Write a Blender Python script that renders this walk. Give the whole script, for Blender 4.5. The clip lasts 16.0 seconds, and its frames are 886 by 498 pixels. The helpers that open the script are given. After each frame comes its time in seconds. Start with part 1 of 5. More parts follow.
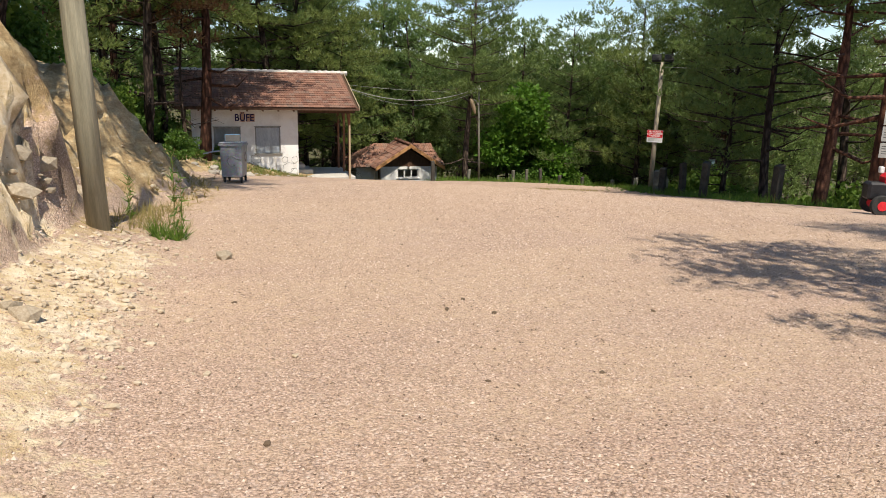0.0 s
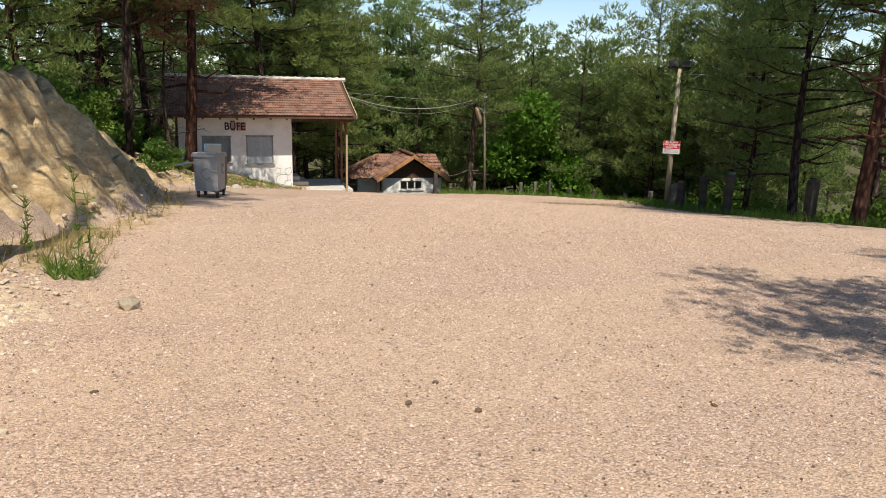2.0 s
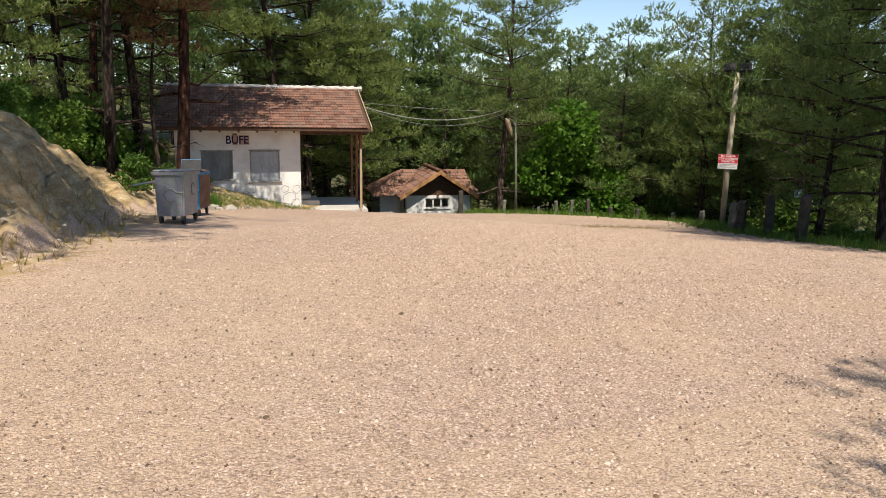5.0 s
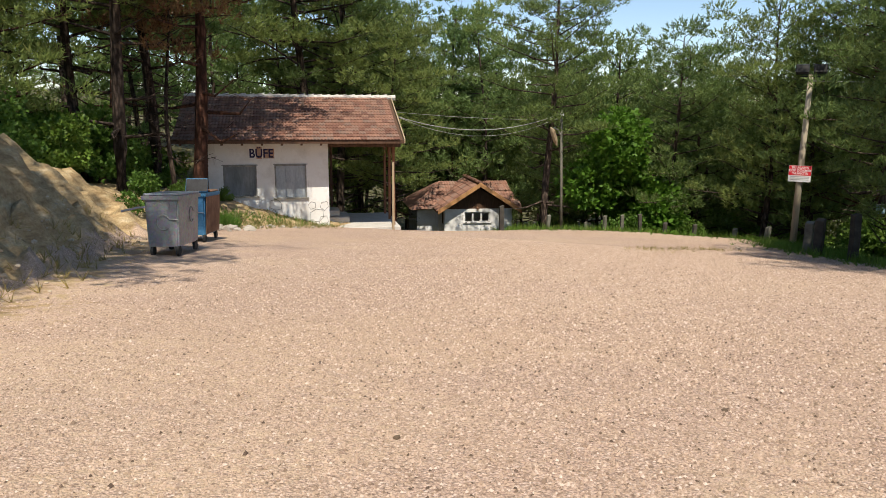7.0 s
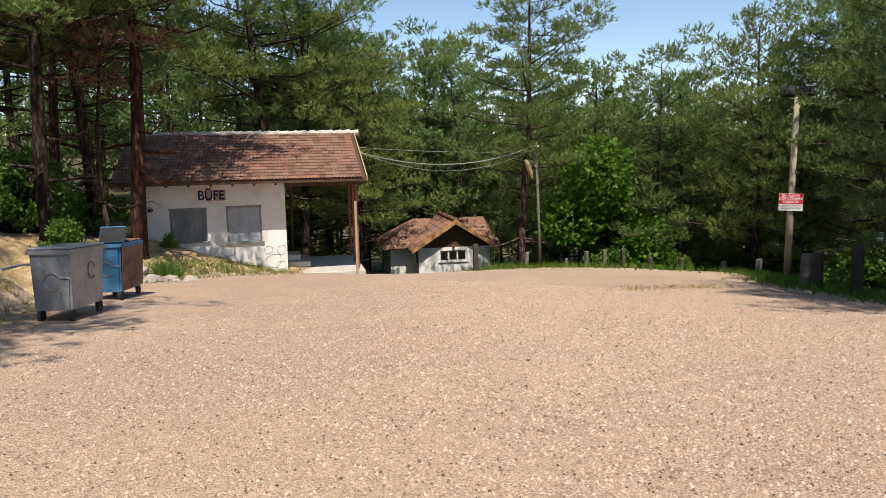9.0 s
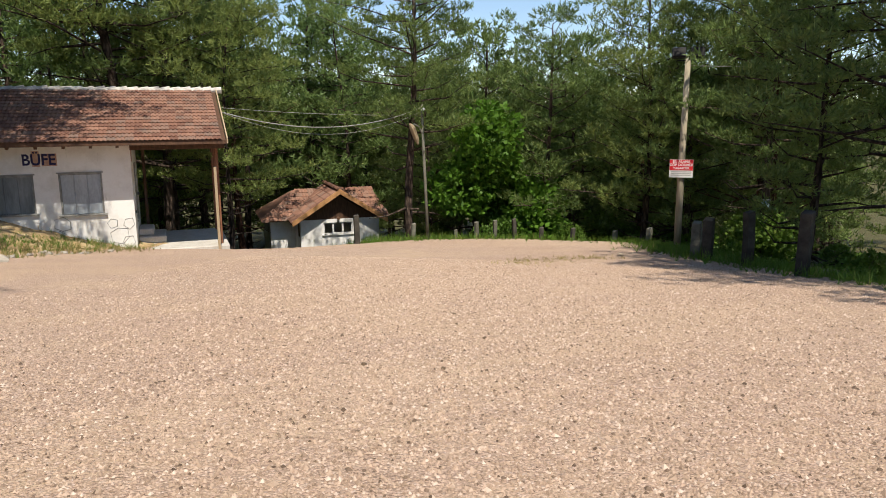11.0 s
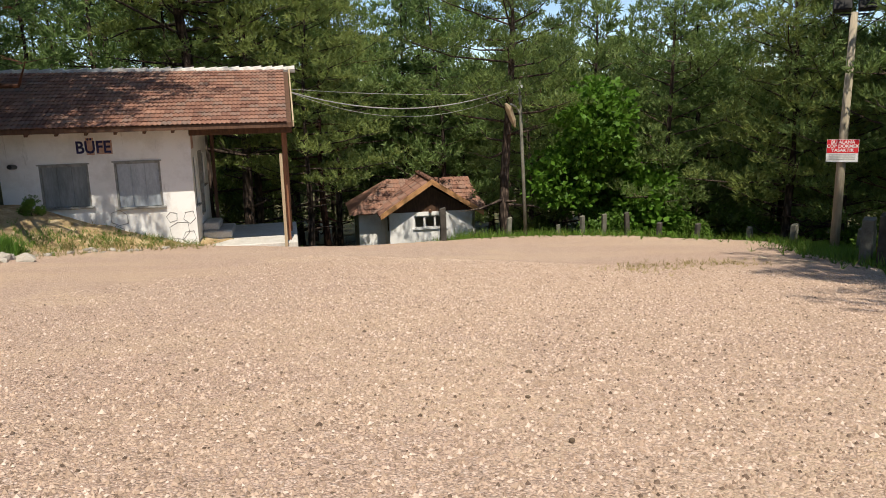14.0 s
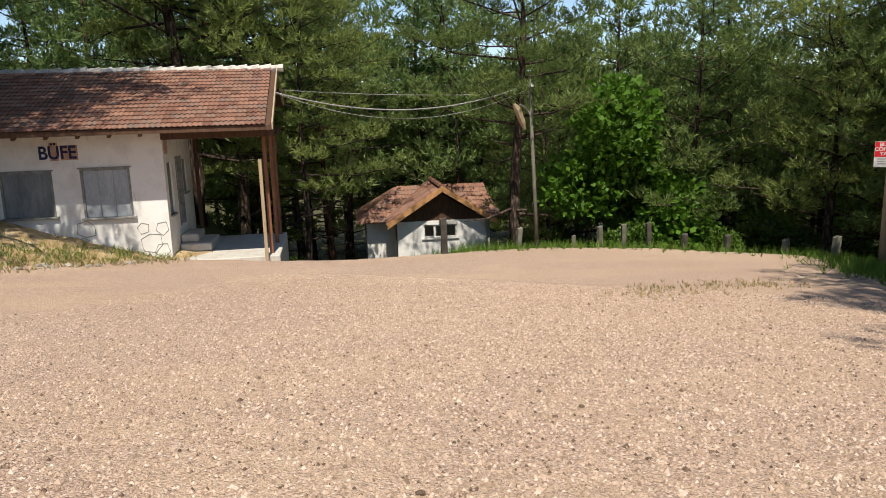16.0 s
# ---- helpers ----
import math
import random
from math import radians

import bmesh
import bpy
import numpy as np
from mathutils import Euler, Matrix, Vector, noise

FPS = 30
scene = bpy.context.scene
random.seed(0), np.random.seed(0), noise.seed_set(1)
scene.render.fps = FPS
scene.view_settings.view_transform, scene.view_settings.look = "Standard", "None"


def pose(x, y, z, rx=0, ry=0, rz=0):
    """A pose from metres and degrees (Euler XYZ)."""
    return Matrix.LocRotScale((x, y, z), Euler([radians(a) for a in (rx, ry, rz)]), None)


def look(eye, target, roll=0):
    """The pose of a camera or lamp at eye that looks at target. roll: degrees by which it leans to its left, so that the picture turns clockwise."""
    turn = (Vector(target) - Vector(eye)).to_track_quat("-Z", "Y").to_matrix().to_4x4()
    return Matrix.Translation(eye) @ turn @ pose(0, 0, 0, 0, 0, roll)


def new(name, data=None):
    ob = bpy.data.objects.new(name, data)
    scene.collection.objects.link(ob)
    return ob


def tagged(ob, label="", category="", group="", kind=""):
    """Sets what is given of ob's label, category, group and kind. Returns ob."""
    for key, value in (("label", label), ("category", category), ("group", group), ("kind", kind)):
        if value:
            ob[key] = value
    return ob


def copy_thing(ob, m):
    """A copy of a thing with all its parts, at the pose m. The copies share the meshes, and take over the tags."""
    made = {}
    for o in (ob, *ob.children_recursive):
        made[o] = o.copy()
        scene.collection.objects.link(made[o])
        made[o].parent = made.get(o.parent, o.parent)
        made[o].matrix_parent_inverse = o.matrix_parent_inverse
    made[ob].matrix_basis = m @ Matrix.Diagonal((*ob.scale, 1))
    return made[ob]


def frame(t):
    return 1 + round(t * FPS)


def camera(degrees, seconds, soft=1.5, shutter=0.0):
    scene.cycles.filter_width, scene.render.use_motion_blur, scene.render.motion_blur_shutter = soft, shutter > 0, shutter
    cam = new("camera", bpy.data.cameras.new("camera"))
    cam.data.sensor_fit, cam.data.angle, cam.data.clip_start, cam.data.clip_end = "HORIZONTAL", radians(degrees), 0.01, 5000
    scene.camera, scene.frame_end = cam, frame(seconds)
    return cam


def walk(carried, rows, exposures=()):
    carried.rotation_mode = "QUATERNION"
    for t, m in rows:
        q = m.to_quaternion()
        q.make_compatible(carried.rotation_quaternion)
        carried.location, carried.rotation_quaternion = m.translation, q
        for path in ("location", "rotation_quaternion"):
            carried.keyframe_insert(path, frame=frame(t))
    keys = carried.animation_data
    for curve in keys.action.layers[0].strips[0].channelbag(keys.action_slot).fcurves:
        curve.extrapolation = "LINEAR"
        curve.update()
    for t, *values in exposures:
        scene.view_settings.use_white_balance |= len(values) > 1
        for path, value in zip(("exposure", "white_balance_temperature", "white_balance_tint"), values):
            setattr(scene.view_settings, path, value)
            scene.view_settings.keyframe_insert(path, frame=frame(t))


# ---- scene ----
cam = camera(63.9, 16.0, 0.9)
PATH = [
    (0, (-3.337, 0.251, 1.524), (-2.335, 1.918, 1.058), 1.3),
    (0.5, (-3.013, 0.556, 1.49), (-2.014, 2.218, 0.999), 1.4),
    (1, (-2.742, 0.945, 1.456), (-1.745, 2.609, 0.968), 1.4),
    (1.5, (-2.437, 1.331, 1.423), (-1.45, 3.006, 0.955), 1.2),
    (2, (-2.139, 1.743, 1.389), (-1.156, 3.428, 0.95), 1.4),
    (2.5, (-1.822, 2.186, 1.358), (-0.857, 3.887, 0.937), 1.3),
    (3, (-1.49, 2.531, 1.329), (-0.566, 4.256, 0.917), 1.0),
    (3.5, (-1.16, 3.031, 1.272), (-0.306, 4.793, 0.864), 0.5),
    (4, (-0.791, 3.416, 1.238), (0.031, 5.196, 0.841), 0.4),
    (4.5, (-0.479, 3.801, 1.166), (0.385, 5.561, 0.768), 0.8),
    (4.7, (-0.358, 3.981, 1.161), (0.539, 5.723, 0.76), 1.0),
    (6.8, (0.791, 5.949, 1.19), (1.627, 7.72, 0.788), 0.6),
    (7, (0.909, 6.091, 1.214), (1.698, 7.889, 0.831), 0.4),
    (7.5, (1.262, 6.491, 1.196), (1.977, 8.329, 0.865), 0.2),
    (8, (1.555, 6.885, 1.169), (2.245, 8.741, 0.89), -0.2),
    (8.5, (1.857, 7.222, 1.151), (2.58, 9.069, 0.89), -0.8),
    (9, (2.178, 7.552, 1.11), (3.009, 9.349, 0.826), -1.0),
    (9.5, (2.551, 7.959, 1.019), (3.505, 9.688, 0.701), -0.7),
    (10, (3.028, 8.353, 0.939), (4.069, 10.022, 0.577), -0.4),
    (10.2, (3.17, 8.419, 0.922), (4.237, 10.071, 0.558), -0.4),
    (12.3, (4.362, 9.984, 0.587), (5.406, 11.651, 0.222), -0.5),
    (12.5, (4.489, 10.108, 0.602), (5.494, 11.797, 0.233), -0.6),
    (13, (4.815, 10.472, 0.542), (5.722, 12.215, 0.165), -0.4),
    (13.5, (5.194, 10.852, 0.473), (6.021, 12.633, 0.093), -0.7),
    (14, (5.493, 11.269, 0.415), (6.29, 13.063, 0.033), -1.5),
    (14.5, (5.836, 11.607, 0.365), (6.643, 13.398, -0.013), -2.2),
    (15, (6.181, 11.936, 0.35), (6.989, 13.728, -0.018), -2.3),
    (15.5, (6.56, 12.284, 0.335), (7.321, 14.097, -0.028), -2.2),
    (16, (6.984, 12.526, 0.283), (7.698, 14.359, -0.082), -1.8),
]

walk(cam, [(t, look(eye, target, roll)) for t, eye, target, roll in PATH])

# ---- light ----
SUN_TO = Vector((-0.30, -0.947, 1.73)).normalized()
world = bpy.data.worlds.new("sky")
scene.world = world
world.use_nodes = True
wn = world.node_tree.nodes
sky = wn.new("ShaderNodeTexSky")
sky.sky_type = "NISHITA"
sky.sun_disc = False
sky.sun_elevation = math.asin(SUN_TO.z)
sky.sun_rotation = math.atan2(SUN_TO.x, SUN_TO.y)
sky.altitude = 900
sky.air_density, sky.dust_density, sky.ozone_density = 1.0, 0.35, 1.6
wn["Background"].inputs["Strength"].default_value = 0.115
world.node_tree.links.new(sky.outputs[0], wn["Background"].inputs["Color"])
sun = new("sun", bpy.data.lights.new("sun", "SUN"))
sun.data.energy, sun.data.angle, sun.data.color = 4.8, radians(0.53), (1.0, 0.915, 0.78)
sun.matrix_world = look(SUN_TO * 60, (0, 0, 0))
scene.view_settings.exposure = 0.38

rng = random.Random(7)
nrng = np.random.default_rng(7)


# ---- materials ----
class Nodes:
    """A small builder of node materials."""

    def __init__(self, name, rough=0.8, metal=0.0, spec=0.3):
        self.m = bpy.data.materials.new(name)
        self.m.use_nodes = True
        self.t = self.m.node_tree
        self.b = self.t.nodes["Principled BSDF"]
        self.b.inputs["Roughness"].default_value = rough
        self.b.inputs["Metallic"].default_value = metal
        self.b.inputs["Specular IOR Level"].default_value = spec
        self.co = self.n("ShaderNodeTexCoord").outputs["Object"]

    def n(self, kind, **sets):
        node = self.t.nodes.new(kind)
        for k, v in sets.items():
            node.inputs[k].default_value = v
        return node

    def link(self, a, b):
        self.t.links.new(a, b)

    def scaled(self, v):
        mp = self.n("ShaderNodeMapping")
        mp.inputs["Scale"].default_value = v
        self.link(self.co, mp.inputs["Vector"])
        return mp.outputs[0]

    def noise(self, scale, detail=4.0, rough=0.6, co=None):
        node = self.n("ShaderNodeTexNoise", Scale=scale, Detail=detail, Roughness=rough)
        self.link(co or self.co, node.inputs["Vector"])
        return node.outputs["Fac"]

    def ramp(self, fac, stops):
        node = self.n("ShaderNodeValToRGB")
        el = node.color_ramp.elements
        while len(el) < len(stops):
            el.new(0.5)
        for e, (p, c) in zip(el, stops):
            e.position, e.color = p, (*c, 1) if len(c) == 3 else c
        self.link(fac, node.inputs[0])
        return node.outputs[0]

    def mix(self, fac, a, b, mode="MIX"):
        node = self.t.nodes.new("ShaderNodeMix")
        node.data_type, node.blend_type = "RGBA", mode
        for sock, v in ((node.inputs[0], fac), (node.inputs[6], a), (node.inputs[7], b)):
            if isinstance(v, (int, float)):
                sock.default_value = v
            elif isinstance(v, tuple):
                sock.default_value = (*v, 1)
            else:
                self.link(v, sock)
        return node.outputs[2]

    def math(self, op, a, b=0.0):
        node = self.t.nodes.new("ShaderNodeMath")
        node.operation = op
        for sock, v in zip(node.inputs, (a, b)):
            if isinstance(v, (int, float)):
                sock.default_value = v
            else:
                self.link(v, sock)
        return node.outputs[0]

    def colour(self, c):
        self.link(c, self.b.inputs["Base Color"])

    def bump(self, h, strength=0.5, dist=0.02):
        node = self.n("ShaderNodeBump", Strength=strength, Distance=dist)
        self.link(h, node.inputs["Height"])
        self.link(node.outputs[0], self.b.inputs["Normal"])


def grey(v):
    return (v, v, v)


def plain(name, a, b, scale=6.0, rough=0.8, metal=0.0, bump=0.3, dist=0.01, spread=0.0, spec=0.3, stretch=None):
    """Two colours in patches, fine grain over them, and relief. spread: how far pieces differ among themselves."""
    k = Nodes(name, rough, metal, spec)
    co = k.scaled(stretch) if stretch else None
    big, fine = k.noise(scale, 5, 0.6, co), k.noise(scale * 9, 3, 0.6, co)
    c = k.mix(k.ramp(big, [(0.35, grey(0)), (0.65, grey(1))]), a, b)
    c = k.mix(0.35, c, k.ramp(fine, [(0.3, grey(0.35)), (0.7, grey(1))]), "MULTIPLY")
    if spread:
        r = k.n("ShaderNodeObjectInfo").outputs["Random"]
        c = k.mix(1.0, c, k.ramp(r, [(0, grey(1 - spread)), (1, grey(1))]), "MULTIPLY")
    k.colour(c)
    k.bump(k.math("ADD", k.math("MULTIPLY", big, 0.6), k.math("MULTIPLY", fine, 0.4)), bump, dist)
    return k.m


def ground_material():
    k = Nodes("gravel_and_earth", 0.9, 0, 0.2)
    cell = k.n("ShaderNodeTexVoronoi", Scale=58.0)
    k.link(k.co, cell.inputs["Vector"])
    cell2 = k.n("ShaderNodeTexVoronoi", Scale=120.0)
    k.link(k.co, cell2.inputs["Vector"])
    sep = k.n("ShaderNodeSeparateColor")
    k.link(cell.outputs["Color"], sep.inputs[0])
    sep2 = k.n("ShaderNodeSeparateColor")
    k.link(cell2.outputs["Color"], sep2.inputs[0])
    stones = k.ramp(sep.outputs[0], [(0.0, (0.22, 0.15, 0.11)), (0.15, (0.40, 0.28, 0.215)), (0.45, (0.53, 0.38, 0.295)), (0.75, (0.60, 0.445, 0.355)), (1.0, (0.76, 0.62, 0.53))])
    small = k.ramp(sep2.outputs[0], [(0.0, (0.24, 0.165, 0.115)), (0.3, (0.46, 0.328, 0.25)), (1.0, (0.66, 0.50, 0.395))])
    stones = k.mix(k.ramp(k.noise(60, 3, 0.7), [(0.42, grey(0)), (0.55, grey(0.85))]), stones, small)
    # shade in the gaps between stones, painted into the colour towards each cell's edge
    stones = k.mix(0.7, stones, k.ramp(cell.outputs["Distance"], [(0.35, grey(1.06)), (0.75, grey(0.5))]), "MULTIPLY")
    dust = k.mix(k.noise(40, 3), (0.53, 0.40, 0.255), (0.63, 0.485, 0.325))
    dust = k.mix(0.35, dust, small, "MIX")
    turn = k.n("ShaderNodeMapping")
    turn.inputs["Rotation"].default_value = (0, 0, radians(-51))
    turn.inputs["Scale"].default_value = (0.22, 1.0, 1.0)
    k.link(k.co, turn.inputs["Vector"])
    tracks = k.ramp(k.noise(0.8, 5, 0.6, turn.outputs[0]), [(0.46, grey(0)), (0.62, grey(1))])
    patch = k.math("MAXIMUM", tracks, k.ramp(k.noise(0.5, 7, 0.68), [(0.52, grey(0)), (0.62, grey(1))]))
    fines = k.ramp(k.noise(16, 4, 0.7), [(0.36, grey(0.05)), (0.66, grey(1.0))])
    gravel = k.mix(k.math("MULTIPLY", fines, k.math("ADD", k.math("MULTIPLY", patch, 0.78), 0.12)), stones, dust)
    gravel = k.mix(0.45, gravel, k.ramp(k.noise(0.16, 4), [(0.3, (0.88, 0.80, 0.77)), (0.7, (1, 1, 1))]), "MULTIPLY")
    strata = k.noise(2.4, 8, 0.7, k.scaled((0.9, 0.9, 3.2)))
    clay = k.ramp(strata, [(0.25, (0.20, 0.13, 0.065)), (0.42, (0.37, 0.255, 0.13)), (0.55, (0.50, 0.37, 0.20)), (0.72, (0.66, 0.55, 0.38))])
    clay = k.mix(0.5, clay, k.ramp(k.noise(24, 5, 0.7), [(0.35, grey(0.35)), (0.6, grey(1))]), "MULTIPLY")
    rock = k.ramp(k.noise(5, 7, 0.7), [(0.28, (0.36, 0.25, 0.13)), (0.45, (0.58, 0.45, 0.28)), (0.58, (0.70, 0.59, 0.43)), (0.72, (0.80, 0.73, 0.62))])
    floor_ = k.ramp(k.noise(3.5, 7, 0.7), [(0.3, (0.035, 0.045, 0.015)), (0.5, (0.09, 0.075, 0.035)), (0.7, (0.10, 0.13, 0.03))])
    at = k.n("ShaderNodeAttribute")
    at.attribute_name = "cover"
    cs = k.n("ShaderNodeSeparateColor")
    k.link(at.outputs["Color"], cs.inputs[0])
    rag = k.math("MULTIPLY", k.math("SUBTRACT", k.noise(4.5, 6, 0.7), 0.5), 1.5)

    def edge(s):
        return k.ramp(k.math("ADD", s, rag), [(0.4, grey(0)), (0.6, grey(1))])
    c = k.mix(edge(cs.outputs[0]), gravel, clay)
    c = k.mix(edge(cs.outputs[2]), c, rock)
    c = k.mix(edge(cs.outputs[1]), c, floor_)
    k.colour(c)
    h = k.math("SUBTRACT", k.math("MULTIPLY", k.noise(22, 6, 0.75), 0.7), k.math("MULTIPLY", k.math("SUBTRACT", 1.0, cs.outputs[0]), k.math("ADD", k.math("MULTIPLY", cell.outputs["Distance"], 0.5), k.math("MULTIPLY", cell2.outputs["Distance"], 0.25))))
    k.bump(h, 1.0, 0.02)
    return k.m


def bark(name, dark, light):
    k = Nodes(name, 0.95, 0, 0.15)
    plates = k.n("ShaderNodeTexVoronoi", Scale=7.0)
    k.link(k.scaled((1.6, 1.6, 0.45)), plates.inputs["Vector"])
    fine = k.noise(22, 5, 0.7)
    c = k.ramp(plates.outputs["Distance"], [(0.1, light), (0.6, dark)])
    c = k.mix(0.6, c, k.ramp(fine, [(0.3, grey(0.4)), (0.7, grey(1))]), "MULTIPLY")
    r = k.n("ShaderNodeObjectInfo").outputs["Random"]
    k.colour(k.mix(1.0, c, k.ramp(r, [(0, (0.6, 0.55, 0.55)), (1, (1.1, 1.0, 0.95))]), "MULTIPLY"))
    k.bump(k.math("SUBTRACT", fine, plates.outputs["Distance"]), 0.9, 0.04)
    return k.m


def foliage(name, a, b, c3, trans=0.25):
    k = Nodes(name, 0.55, 0, 0.3)
    r = k.n("ShaderNodeNewGeometry").outputs["Random Per Island"]
    o = k.n("ShaderNodeObjectInfo").outputs["Random"]
    c = k.ramp(r, [(0.0, a), (0.55, b), (0.95, b), (1.0, c3)])
    c = k.mix(1.0, c, k.ramp(k.noise(0.9, 3), [(0.3, grey(0.75)), (0.7, grey(1.15))]), "MULTIPLY")
    c = k.mix(1.0, c, k.ramp(o, [(0, (0.75, 0.85, 0.8)), (1, (1.15, 1.05, 0.9))]), "MULTIPLY")
    k.colour(c)
    tr = k.n("ShaderNodeBsdfTranslucent")
    k.link(c, tr.inputs["Color"])
    mx = k.n("ShaderNodeMixShader", Fac=trans)
    k.link(k.b.outputs[0], mx.inputs[1])
    k.link(tr.outputs[0], mx.inputs[2])
    k.link(mx.outputs[0], k.t.nodes["Material Output"].inputs["Surface"])
    return k.m


def whitewash():
    k = Nodes("whitewashed_plaster", 0.9, 0, 0.2)
    c = k.mix(k.ramp(k.noise(1.3, 6, 0.7), [(0.45, grey(0)), (0.7, grey(1))]), (0.80, 0.79, 0.77), (0.62, 0.60, 0.57))
    c = k.mix(k.ramp(k.noise(2.2, 8, 0.75, k.scaled((3, 3, 0.5))), [(0.60, grey(0)), (0.72, grey(0.7))]), c, (0.42, 0.40, 0.38))
    k.colour(c)
    k.bump(k.noise(26, 5, 0.7), 0.35, 0.01)
    return k.m


def tile_material():
    k = Nodes("clay_roof_tile", 0.85, 0, 0.2)
    r = k.n("ShaderNodeObjectInfo").outputs["Random"]
    i = k.n("ShaderNodeNewGeometry").outputs["Random Per Island"]
    v = k.math("FRACT", k.math("ADD", r, i))
    c = k.ramp(v, [(0, (0.18, 0.09, 0.065)), (0.4, (0.25, 0.13, 0.092)), (0.75, (0.31, 0.17, 0.12)), (1, (0.22, 0.145, 0.115))])
    g = k.n("ShaderNodeNewGeometry").outputs["Position"]
    c = k.mix(k.ramp(k.noise(2.2, 7, 0.7, g), [(0.5, grey(0)), (0.72, grey(0.75))]), c, (0.16, 0.13, 0.11))
    c = k.mix(0.35, c, k.ramp(k.noise(30, 4, 0.6, g), [(0.3, grey(0.5)), (0.7, grey(1))]), "MULTIPLY")
    k.colour(c)
    k.bump(k.noise(60, 4, 0.6, g), 0.3, 0.006)
    return k.m


def zinc():
    k = Nodes("galvanised_steel", 0.42, 0.6, 0.5)
    sp = k.n("ShaderNodeTexVoronoi", Scale=26.0)
    k.link(k.co, sp.inputs["Vector"])
    big = k.noise(2.2, 6, 0.65)
    c = k.mix(k.ramp(big, [(0.35, grey(0)), (0.7, grey(1))]), (0.42, 0.435, 0.46), (0.29, 0.30, 0.315))
    c = k.mix(0.25, c, sp.outputs["Color"], "SOFT_LIGHT")
    c = k.mix(k.ramp(k.noise(5, 7, 0.7, k.scaled((2, 2, 0.4))), [(0.62, grey(0)), (0.74, grey(0.7))]), c, (0.16, 0.12, 0.09))
    k.colour(c)
    k.link(k.ramp(big, [(0.3, grey(0.35)), (0.7, grey(0.6))]), k.b.inputs["Roughness"])
    k.bump(k.noise(2.5, 3), 0.25, 0.03)
    return k.m


